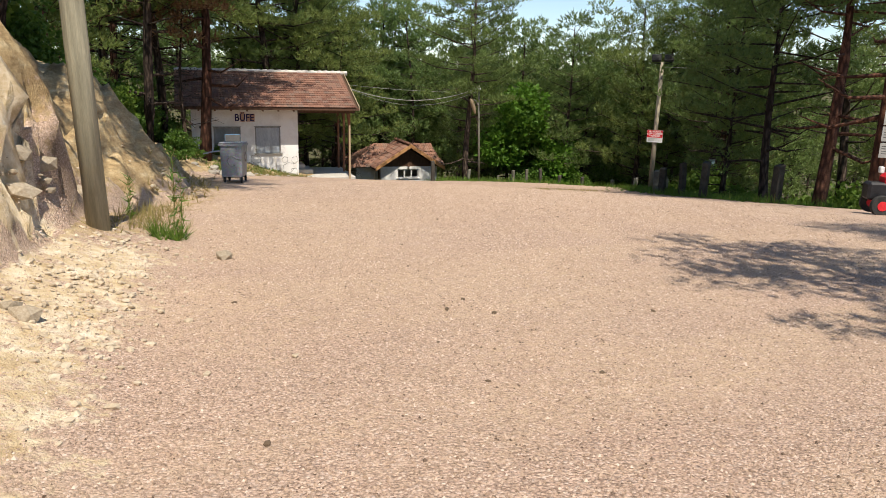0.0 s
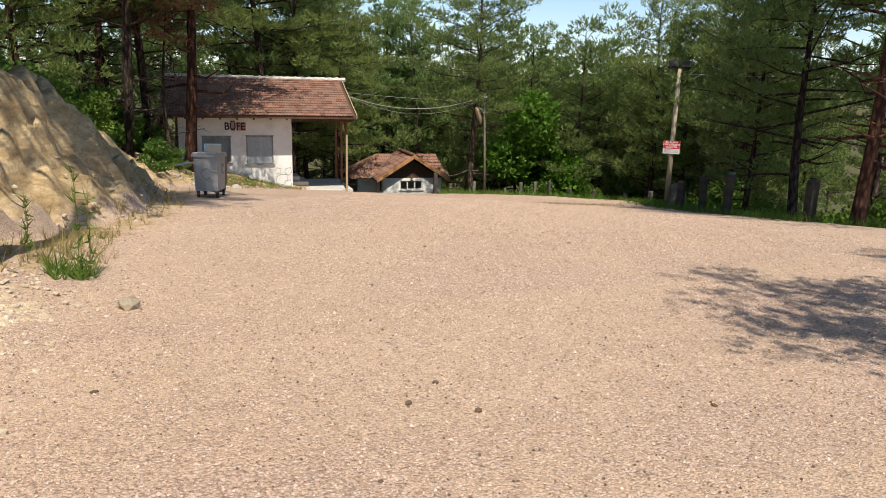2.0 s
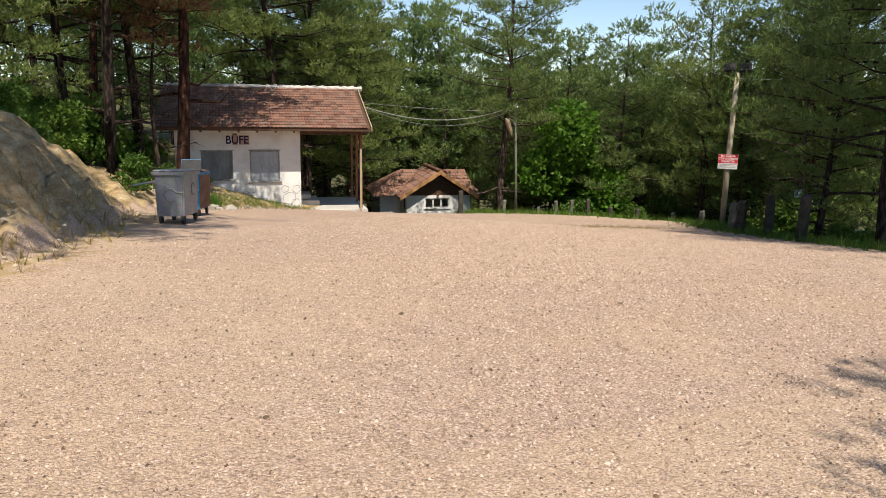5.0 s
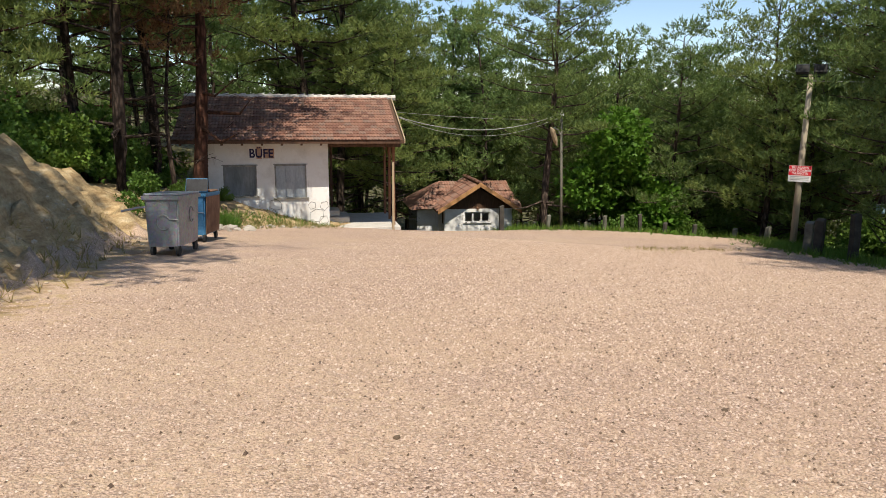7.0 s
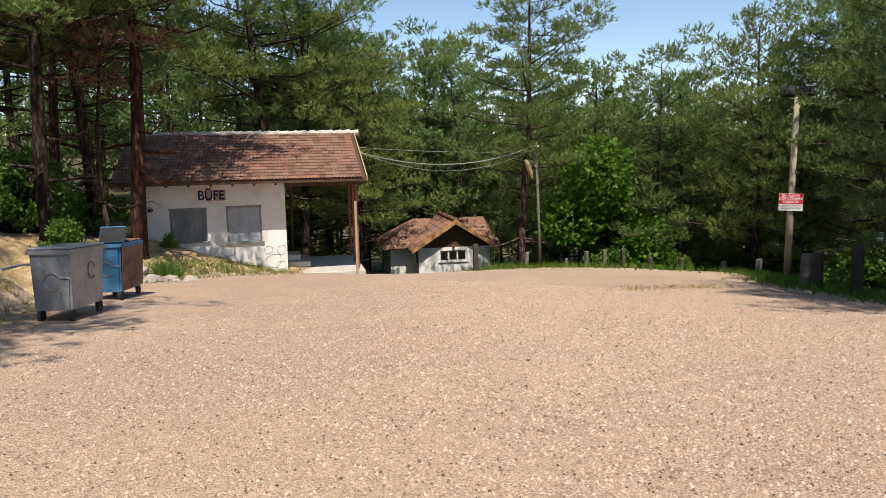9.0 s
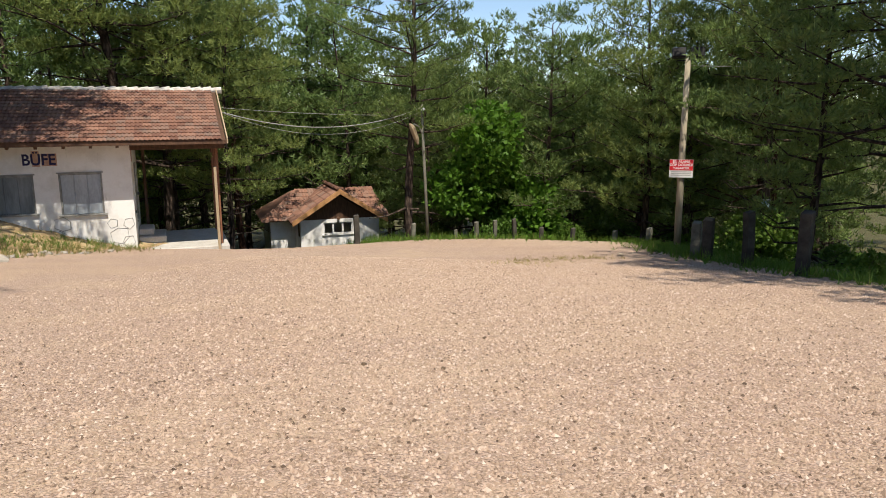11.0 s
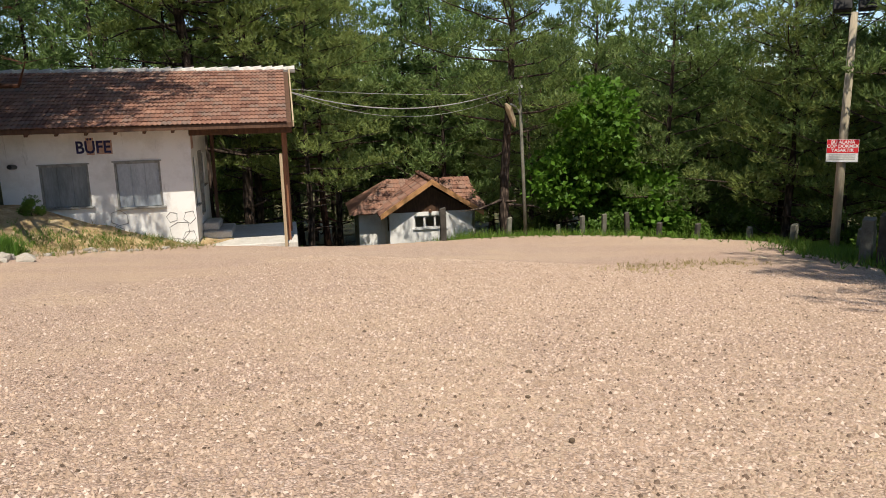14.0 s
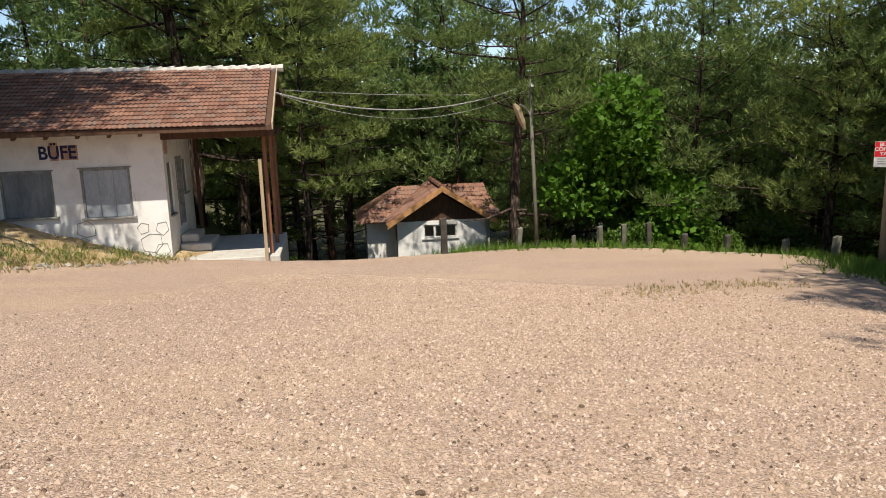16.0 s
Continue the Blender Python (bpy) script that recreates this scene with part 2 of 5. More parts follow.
M = {
    "ground": ground_material(),
    "bark_red": bark("red_pine_bark", (0.065, 0.035, 0.025), (0.24, 0.125, 0.085)),
    "bark_grey": bark("grey_pine_bark", (0.05, 0.04, 0.034), (0.20, 0.16, 0.13)),
    "needles": foliage("pine_needles", (0.115, 0.165, 0.058), (0.215, 0.295, 0.092), (0.34, 0.37, 0.13), 0.45),
    "needles_dry": foliage("dry_pine_needles", (0.16, 0.07, 0.035), (0.26, 0.14, 0.07), (0.33, 0.20, 0.11)),
    "leaves": foliage("broad_leaves", (0.065, 0.15, 0.018), (0.115, 0.25, 0.03), (0.17, 0.32, 0.055), 0.45),
    "shrub": foliage("shrub_leaves", (0.07, 0.14, 0.02), (0.14, 0.24, 0.04), (0.24, 0.31, 0.07), 0.4),
    "grass": foliage("grass_blades", (0.07, 0.15, 0.02), (0.13, 0.24, 0.035), (0.34, 0.30, 0.12), 0.3),
    "straw": foliage("dry_grass", (0.20, 0.17, 0.06), (0.33, 0.27, 0.11), (0.42, 0.36, 0.19), 0.3),
    "white": whitewash(),
    "tile": tile_material(),
    "mortar": plain("white_ridge_mortar", (0.72, 0.69, 0.64), (0.50, 0.46, 0.42), 5, 0.9),
    "brown_wood": plain("dark_brown_timber", (0.075, 0.04, 0.025), (0.13, 0.07, 0.042), 5, 0.75, stretch=(3, 3, 0.5)),
    "red_wood": plain("reddish_brown_post", (0.20, 0.085, 0.045), (0.28, 0.13, 0.07), 5, 0.7, stretch=(3, 3, 0.5)),
    "bare_wood": plain("weathered_bare_wood", (0.36, 0.27, 0.17), (0.48, 0.38, 0.25), 6, 0.85, stretch=(4, 4, 0.4)),
    "orange_wood": plain("orange_varnished_board", (0.48, 0.24, 0.10), (0.58, 0.32, 0.15), 5, 0.55, stretch=(3, 1, 1)),
    "pole_wood": plain("weathered_pole_wood", (0.27, 0.25, 0.18), (0.40, 0.37, 0.27), 4, 0.9, 0, 0.6, 0.015, stretch=(5, 5, 0.35)),
    "pale_pole": plain("pale_grey_pole_wood", (0.34, 0.29, 0.21), (0.44, 0.38, 0.28), 4, 0.9, 0, 0.5, 0.012, stretch=(5, 5, 0.35)),
    "shutter": plain("grey_painted_shutter", (0.34, 0.38, 0.42), (0.44, 0.48, 0.52), 2.5, 0.6, stretch=(1, 1, 0.4)),
    "shutter_dark": plain("dark_grey_shutter", (0.16, 0.18, 0.19), (0.30, 0.32, 0.33), 2.0, 0.6, stretch=(1.5, 1, 0.4)),
    "frame_grey": plain("dirty_grey_frame", (0.20, 0.20, 0.19), (0.34, 0.34, 0.32), 7, 0.7),
    "concrete": plain("pale_concrete", (0.50, 0.47, 0.42), (0.60, 0.57, 0.52), 2.5, 0.9),
    "post_concrete": plain("mossy_concrete_post", (0.15, 0.145, 0.115), (0.26, 0.25, 0.20), 4, 0.95, spread=0.35),
    "post_dark": plain("dark_tarred_post", (0.05, 0.045, 0.038), (0.10, 0.09, 0.075), 4, 0.95, spread=0.3),
    "zinc": zinc(),
    "blue": plain("faded_blue_paint", (0.05, 0.17, 0.33), (0.08, 0.24, 0.42), 4, 0.5),
    "rust": plain("rusty_steel", (0.15, 0.075, 0.045), (0.28, 0.16, 0.10), 4, 0.85),
    "rubber": plain("black_rubber", (0.02, 0.02, 0.02), (0.05, 0.048, 0.045), 8, 0.8),
    "black": plain("black_enamel", (0.012, 0.012, 0.014), (0.03, 0.03, 0.034), 6, 0.4),
    "navy": plain("navy_letter_paint", (0.015, 0.018, 0.07), (0.035, 0.035, 0.10), 12, 0.8),
    "orange": plain("faded_orange_paint", (0.46, 0.27, 0.20), (0.56, 0.40, 0.33), 9, 0.85),
    "red": plain("red_sign_paint", (0.62, 0.02, 0.03), (0.70, 0.035, 0.045), 5, 0.4),
    "sign_white": plain("white_sign_paint", (0.80, 0.79, 0.78), (0.72, 0.71, 0.70), 5, 0.45),
    "paper": plain("weathered_paper", (0.50, 0.50, 0.47), (0.36, 0.36, 0.34), 8, 0.9),
    "ink": plain("dark_ink", (0.06, 0.06, 0.06), (0.10, 0.10, 0.10), 12, 0.8),
    "rock": plain("pale_limestone", (0.46, 0.37, 0.26), (0.64, 0.54, 0.41), 5, 0.9, 0, 0.6, 0.03, spread=0.35),
    "pebble": plain("gravel_stone", (0.40, 0.30, 0.25), (0.62, 0.52, 0.45), 3, 0.9),
    "box_blue": plain("pale_blue_box", (0.30, 0.45, 0.50), (0.38, 0.52, 0.56), 6, 0.6),
    "wire": plain("grey_cable", (0.30, 0.30, 0.28), (0.42, 0.41, 0.38), 6, 0.6),
    "dark_in": plain("dark_interior_wall", (0.10, 0.09, 0.08), (0.14, 0.13, 0.12), 3, 0.9),
    "clod": plain("dark_earth_clod", (0.10, 0.07, 0.045), (0.17, 0.12, 0.08), 9, 0.95),
    "grass_dirt": plain("grey_rubble", (0.40, 0.36, 0.30), (0.55, 0.50, 0.43), 4, 0.9, 0, 0.6, 0.03, spread=0.3),
}


def glass(name):
    k = Nodes(name, 0.05, 0, 0.5)
    k.b.inputs["Base Color"].default_value = (0.9, 0.95, 0.95, 1)
    k.b.inputs["Transmission Weight"].default_value = 1.0
    return k.m


M["glass"] = glass("window_glass")


# ---- mesh helpers ----
def mesh_of(name, bm, material, smooth=False):
    me = bpy.data.meshes.new(name)
    bm.normal_update()
    bm.to_mesh(me)
    bm.free()
    for m in (material if isinstance(material, (list, tuple)) else [material]):
        me.materials.append(m)
    if smooth:
        me.polygons.foreach_set("use_smooth", [True] * len(me.polygons))
    return me


def raw_mesh(name, verts, faces, material, smooth=False):
    me = bpy.data.meshes.new(name)
    me.from_pydata([tuple(v) for v in verts], [], [tuple(f) for f in faces])
    me.materials.append(material)
    if smooth:
        me.polygons.foreach_set("use_smooth", [True] * len(me.polygons))
    return me


def part(name, bm, material, parent, label="", smooth=False):
    data = bm if isinstance(bm, bpy.types.Mesh) else mesh_of(name, bm, material, smooth)
    ob = new(name, data)
    ob.parent = parent
    return tagged(ob, label)


def empty(name, m, label, category, group="", kind=""):
    ob = new(name)
    ob.empty_display_size = 0.2
    ob.matrix_basis = m
    return tagged(ob, label, category, group, kind)


def box(x0, y0, z0, x1, y1, z1, bevel=0.0, bm=None, m=None):
    bm = bm or bmesh.new()
    c = Matrix.Translation(((x0 + x1) / 2, (y0 + y1) / 2, (z0 + z1) / 2)) @ Matrix.Diagonal((x1 - x0, y1 - y0, z1 - z0, 1))
    made = bmesh.ops.create_cube(bm, size=1, matrix=(m @ c) if m else c)
    if bevel:
        vs = set(made["verts"])
        bmesh.ops.bevel(bm, geom=[e for e in bm.edges if e.verts[0] in vs], offset=bevel, segments=1, affect="EDGES")
    return bm


def tube(points, radii, sides=8, bm=None, cap=True):
    """A tapered tube along points."""
    bm = bm or bmesh.new()
    rings = []
    for i, p in enumerate(points):
        p = Vector(p)
        a, b = Vector(points[max(i - 1, 0)]), Vector(points[min(i + 1, len(points) - 1)])
        q = (b - a).to_track_quat("Z", "X")
        r = radii[i] if isinstance(radii, (list, tuple)) else radii
        rings.append([bm.verts.new(p + q @ Vector((r * math.cos(2 * math.pi * j / sides), r * math.sin(2 * math.pi * j / sides), 0))) for j in range(sides)])
    for a, b in zip(rings, rings[1:]):
        for j in range(sides):
            bm.faces.new((a[j], a[(j + 1) % sides], b[(j + 1) % sides], b[j]))
    if cap:
        bm.faces.new(rings[0][::-1])
        bm.faces.new(rings[-1])
    return bm


def prism(poly, depth, axis="y", bm=None):
    """A polygon of (a, b) pairs in the x-z plane (axis y) or y-z plane (axis x), pushed out by depth."""
    bm = bm or bmesh.new()
    put = (lambda a, b, d: (a, d, b)) if axis == "y" else (lambda a, b, d: (d, a, b))
    lo = [bm.verts.new(put(a, b, 0)) for a, b in poly]
    hi = [bm.verts.new(put(a, b, depth)) for a, b in poly]
    bm.faces.new(lo)
    bm.faces.new(hi[::-1])
    for i in range(len(poly)):
        j = (i + 1) % len(poly)
        bm.faces.new((lo[i], hi[i], hi[j], lo[j]))
    bmesh.ops.recalc_face_normals(bm, faces=bm.faces)
    return bm


def lettering(name, text, size, material, m, parent, depth=0.004):
    """Raised letters in the built-in font, facing local -y when m is upright."""
    cu = bpy.data.curves.new(name, "FONT")
    cu.body, cu.size, cu.extrude, cu.align_x, cu.align_y = text, size, depth, "CENTER", "CENTER"
    cu.offset = size * 0.022
    tmp = bpy.data.objects.new(name, cu)
    scene.collection.objects.link(tmp)
    me = bpy.data.meshes.new_from_object(tmp.evaluated_get(bpy.context.evaluated_depsgraph_get()))
    bpy.data.objects.remove(tmp)
    me.materials.clear()
    me.materials.append(material)
    ob = new(name, me)
    ob.parent, ob.matrix_basis = parent, m
    return ob


# ---- the lie of the land ----
FALL_S = (-40, -2, 5, 10.5, 14, 17, 25.4, 32, 45, 70)
FALL_Z = (2.2, 0.02, -0.40, -0.72, -1.12, -1.42, -2.55, -3.36, -4.6, -6.0)
FOOT = [(-6.0, -8), (-4.9, 1), (-3.95, 5.0), (-3.25, 7.2), (-2.9, 8.6), (-2.72, 9.6), (-2.55, 10.5), (-1.0, 13.3), (-0.4, 14.8), (0.45, 19), (1.0, 22.5), (2.5, 25.3), (4.7, 27.6), (6.9, 29.3)]
LOT_EDGE = [(7.6, 29.0), (9.2, 28.4), (11.0, 28.2), (13.2, 29.2), (14.8, 29.9), (17.5, 30.3), (20.0, 28.9), (22.3, 26.0), (21.5, 23.4), (19.3, 20.5), (18.2, 18.6), (16.8, 16.4), (15.4, 12), (15.0, 8), (15, -10)]


def lot_height(x, y):
    s = 0.668 * x + 0.743 * y
    return (np.interp(s - 1.5, FALL_S, FALL_Z) + np.interp(s - 0.5, FALL_S, FALL_Z) + np.interp(s + 0.5, FALL_S, FALL_Z) + np.interp(s + 1.5, FALL_S, FALL_Z)) / 4


def side_of(x, y, line, left):
    """Distance beyond a polyline on the given side, nought on the other."""
    best = np.full(np.shape(x), 1e9)
    sign = np.zeros(np.shape(x))
    along = np.zeros(np.shape(x))
    for (ax, ay), (bx, by) in zip(line, line[1:]):
        dx, dy = bx - ax, by - ay
        t = np.clip(((x - ax) * dx + (y - ay) * dy) / (dx * dx + dy * dy), 0, 1)
        d = np.hypot(x - ax - t * dx, y - ay - t * dy)
        cr = dx * (y - ay) - dy * (x - ax)
        near = d < best - 1e-6
        best = np.where(near, d, best)
        sign = np.where(near, np.sign(cr), sign)
        along = np.where(near, ay + t * dy, along)
    return np.where((sign > 0) == left, best, 0.0), along


BANK_Y = (-10, 4, 9.4, 10.4, 12, 16, 20, 23, 25.5, 28, 30)
BANK_H = (3.6, 3.5, 3.3, 2.7, 2.3, 2.05, 1.75, 1.2, 1.0, 0.85, 0.3)
BANK_W = (1.2, 1.1, 0.95, 1.35, 1.8, 1.9, 1.8, 2.0, 2.5, 2.6, 2.6)


def apron(x, y):
    """The low skirt of fallen stone before the cut face: its rise, and how near the foot a place lies."""
    d, along = side_of(x, y, FOOT, False)
    inside = side_of(x, y, FOOT, True)[0] > 0
    near = np.where(inside, 1.0, np.clip(1 - d / 1.25, 0, 1))
    return near ** 1.5 * np.interp(along, (2, 4, 9.5, 12), (0.34, 0.34, 0.30, 0.05)), np.where(inside, 0.0, np.clip(1 - d / 2.0, 0, 1)), along


def bank_rise(x, y):
    d, along = side_of(x, y, FOOT, True)
    top, wide = np.interp(along, BANK_Y, BANK_H), np.interp(along, BANK_Y, BANK_W)
    u = np.clip(d / wide, 0, 1)
    d = d * np.clip((9.0 - x) / 2.5, 0, 1)
    u = np.clip(d / wide, 0, 1)
    up = top * (0.55 * u + 0.45 * u * u * (3 - 2 * u)) + np.clip(d - wide, 0, 40) * 0.10
    return up, d, u


def height(x, y):
    """Ground height without its fine roughness."""
    x, y = np.asarray(x, float), np.asarray(y, float)
    up, _, _ = bank_rise(x, y)
    out = side_of(x, y, LOT_EDGE, True)[0] * np.clip((x - 7.2) / 1.5, 0, 1)
    return lot_height(x, y) + up + apron(x, y)[0] * np.clip((12 - y) / 2, 0, 1) - (np.clip(out - 0.3, 0, 3) * 0.42 + np.clip(out - 3.3, 0, 8) * 0.15) * (up < 0.05)


def gz(x, y):
    return float(height(x, y))


def axis(lo, a, b, hi, step):
    mid = np.arange(a, b + step / 2, step)
    grow = [step * 1.35 ** i for i in range(1, 40)]
    up = b + np.cumsum(grow)
    dn = a - np.cumsum(grow)
    return np.concatenate([dn[dn > lo][::-1], mid, up[up < hi]])


def build_ground():
    xs, ys = axis(-900, -8, 27, 900, 0.17), axis(-900, -4, 33, 900, 0.17)
    xs = np.unique(np.concatenate([xs[(xs < -5) | (xs > -1.8)], np.arange(-4.95, -1.8, 0.065)]))
    ys = np.unique(np.concatenate([ys[(ys < 3) | (ys > 12)], np.arange(3.05, 12, 0.09)]))
    X, Y = np.meshgrid(xs, ys)
    up, d, u = bank_rise(X, Y)
    out = side_of(X, Y, LOT_EDGE, True)[0] * np.clip((X - 7.2) / 1.5, 0, 1)
    Z = height(X, Y)
    far = np.maximum(np.abs(X - 5), np.abs(Y - 12))
    Z = np.where(far > 80, -6.5 + (Z + 6.5) * np.exp(-(far - 80) / 60), Z)
    Z = Z + np.where(far > 70, 13 * (1 - np.exp(-((far - 70) / 90) ** 2)), 0) * np.where((X + Y) > 20, 1.0, 0.4)
    fx, fy, uu_ = X.ravel().copy(), Y.ravel().copy(), (d / 0.8).ravel()
    rough = np.clip(u * 6, 0, 1).ravel() * np.interp(fy, (23, 26), (1.0, 0.18)) * np.clip((30 - d.ravel()) / 8, 0, 1)
    zz = Z.ravel().copy()
    near = np.abs(fx - 9) + np.abs(fy - 14) < 60
    for i in np.nonzero(near)[0]:
        p = Vector((fx[i], fy[i], zz[i]))
        zz[i] += 0.022 * noise.noise(p * 0.9) + 0.010 * noise.noise(p * 3.1)
        if rough[i] > 0:
            cliff = min(max((11.0 - fy[i]) / 1.5, 0), 1)
            vd = noise.voronoi(p * (1.5 + 1.1 * cliff))[0]
            zz[i] += rough[i] * (0.36 + 0.20 * cliff) * (vd[1] - vd[0] - 0.25)
            zz[i] += rough[i] * 0.30 * noise.noise(Vector((fx[i] * 0.35, fy[i] * 1.7, zz[i] * 0.4)))
            zz[i] += rough[i] * ((0.42 + 0.5 * min(max((10 - fy[i]) / 3, 0), 1)) * (noise.ridged_multi_fractal(p * 0.75, 1.0, 2.1, 4, 1.0, 2.0) - 1.0) * 0.5 + 0.34 * noise.noise(p * 2.2) + 0.07 * noise.noise(p * 5.5))
    # the cut face also stands out and recedes sideways
    for i in np.nonzero((rough > 0) & (fy < 11.5) & (fy > 2) & (uu_ < 1.3))[0]:
        p = Vector((fx[i] * 0.6, fy[i], zz[i]))
        cut = min(max((11.5 - fy[i]) / 1.5, 0), 1) * min(rough[i], 1)
        fx[i] += cut * (0.22 * noise.noise(p * 1.3) + 0.16 * noise.noise(p * 3.3) + 0.09 * noise.noise(p * 7.5))
        fy[i] += cut * 0.10 * noise.noise(p * 4.0 + Vector((9, 3, 5)))
    nx, ny = len(xs), len(ys)
    idx = np.arange(nx * ny).reshape(ny, nx)
    faces = np.stack([idx[:-1, :-1], idx[:-1, 1:], idx[1:, 1:], idx[1:, :-1]], -1).reshape(-1, 4)
    me = raw_mesh("ground", np.stack([fx, fy, zz], -1).tolist(), faces.tolist(), M["ground"], True)
    cover = np.zeros((nx * ny, 4), np.float32)
    dd, uu, oo = d.ravel(), u.ravel(), out.ravel()
    cover[:, 0] = np.clip(dd / 0.5, 0, 1) * 0.9
    _, skirt, span = (q.ravel() for q in apron(X, Y))
    skirt = skirt * np.clip((24 - span) / 3, 0, 1)
    cover[:, 0] = np.maximum(cover[:, 0], skirt * 0.62)
    cover[:, 2] = np.clip((9.2 - fy) / 1.5, 0, 1) * np.where(dd > 0.05, 0.42 + 0.3 * (uu < 0.55), np.clip(skirt * 1.5 - 0.35, 0, 0.62))
    edge = np.interp(fy, (0, 20, 24, 29), (2.6, 2.4, 2.6, 3.2))
    cover[:, 1] = np.clip(np.clip((dd - edge) / 0.8, 0, 1) + np.clip((oo - 0.2) / 0.9, 0, 1), 0, 1) * 1.4 - 0.2
    cover[:, 3] = 1
    at = me.attributes.new("cover", "FLOAT_COLOR", "POINT")
    at.data.foreach_set("color", cover.ravel())
    tagged(new("ground", me), "pale pinkish gravel car park with sandy tracks, clay bank and grassy edges", "ground", kind="structure")


build_ground()


# ---- the snack kiosk ----
KX0, KX1, KY0, KY1 = 2.75, 7.03, 29.73, 33.0
KZ, KTOP = -2.75, 0.13
ROOF_L, ROOF_R = 2.15, 9.5
EAVE_Y, EAVE_Z, RIDGE_Y, RIDGE_Z = 28.9, 0.24, 32.4, 1.66
BACK_EAVE_Y, BACK_EAVE_Z = 34.4, 0.83
KIOSK_AT = Matrix.Translation((7.03, 29.73, 0)) @ pose(0, 0, 0, 0, 0, -12) @ Matrix.Translation((-7.03, -29.73, 0))


def wall_with_holes(x0, x1, z0, z1, y0, y1, holes, along_y=False):
    """A wall along x (or along y) from y0 to y1 thick, with rectangular holes (xa, za, xb, zb) through it, as one closed mesh."""
    bm = bmesh.new()
    xs = sorted({x0, x1, *[h[0] for h in holes], *[h[2] for h in holes]})
    zs = sorted({z0, z1, *[h[1] for h in holes], *[h[3] for h in holes]})
    made = {}

    def vert(i, k, y):
        if (i, k, y) not in made:
            made[i, k, y] = bm.verts.new((y, xs[i], zs[k]) if along_y else (xs[i], y, zs[k]))
        return made[i, k, y]

    def solid(i, k):
        if not (0 <= i < len(xs) - 1 and 0 <= k < len(zs) - 1):
            return False
        cx, cz = (xs[i] + xs[i + 1]) / 2, (zs[k] + zs[k + 1]) / 2
        return not any(h[0] < cx < h[2] and h[1] < cz < h[3] for h in holes)
    for i in range(len(xs) - 1):
        for k in range(len(zs) - 1):
            if not solid(i, k):
                continue
            ring = ((i, k), (i + 1, k), (i + 1, k + 1), (i, k + 1))
            for y in (y0, y1):
                bm.faces.new([vert(*c, y) for c in ring])
            for a, b, di, dk in ((ring[0], ring[1], 0, -1), (ring[1], ring[2], 1, 0), (ring[2], ring[3], 0, 1), (ring[3], ring[0], -1, 0)):
                if not solid(i + di, k + dk):
                    bm.faces.new((vert(*a, y0), vert(*b, y0), vert(*b, y1), vert(*a, y1)))
    bmesh.ops.recalc_face_normals(bm, faces=bm.faces)
    return bm


def roof_tile_mesh(w, length):
    """One interlocking clay tile: two rolls across its width, lifted at the lower end."""
    verts, faces, n = [], [], 8
    for e, (yy, lift) in enumerate(((0, 0.03), (length, 0.004))):
        for top in (0, 1):
            for i in range(n + 1):
                x = w * i / n
                z = 0.022 * (0.5 - 0.5 * math.cos(4 * math.pi * i / n)) + lift + (0 if top else -0.014)
                verts.append((x, yy, z))
    r = n + 1
    for i in range(n):
        faces.append((r + i, r + i + 1, 3 * r + i + 1, 3 * r + i))
        faces.append((i, i + 1, r + i + 1, r + i))
    return raw_mesh("roof_tile", verts, faces, M["tile"], False)


def lay_tiles(parent, origin, across, up, w, length, cols, rows, limit, keep=None, jitter=0.004):
    """Tiles on a roof slope. The nearest ones are parts, the rest one joined sheet."""
    me = roof_tile_mesh(w, length * 1.12)
    nrm = across.cross(up).normalized()
    rot = Matrix((across, up, nrm)).transposed().to_4x4()
    spots = [(c, r) for r in range(rows) for c in range(cols) if keep is None or keep(c, r)]
    spots.sort(key=lambda s: -s[0])
    rest = bmesh.new()
    for n, (c, r) in enumerate(spots):
        p = origin + across * (c * w) + up * (r * length) + nrm * rng.uniform(0, jitter)
        m = Matrix.Translation(p) @ rot @ Matrix.Rotation(rng.uniform(-0.012, 0.012), 4, "Z") @ Matrix.Rotation(rng.uniform(-0.01, 0.01), 4, "X")
        if n < limit:
            ob = new("roof_tile", me)
            ob.parent, ob.matrix_basis = parent, m
        else:
            k = len(rest.verts)
            rest.from_mesh(me)
            rest.verts.ensure_lookup_table()
            for v in rest.verts[k:]:
                v.co = m @ v.co
    if len(rest.verts):
        part("roof_tiles", rest, M["tile"], parent)["kind"] = "stuff"
    else:
        rest.free()


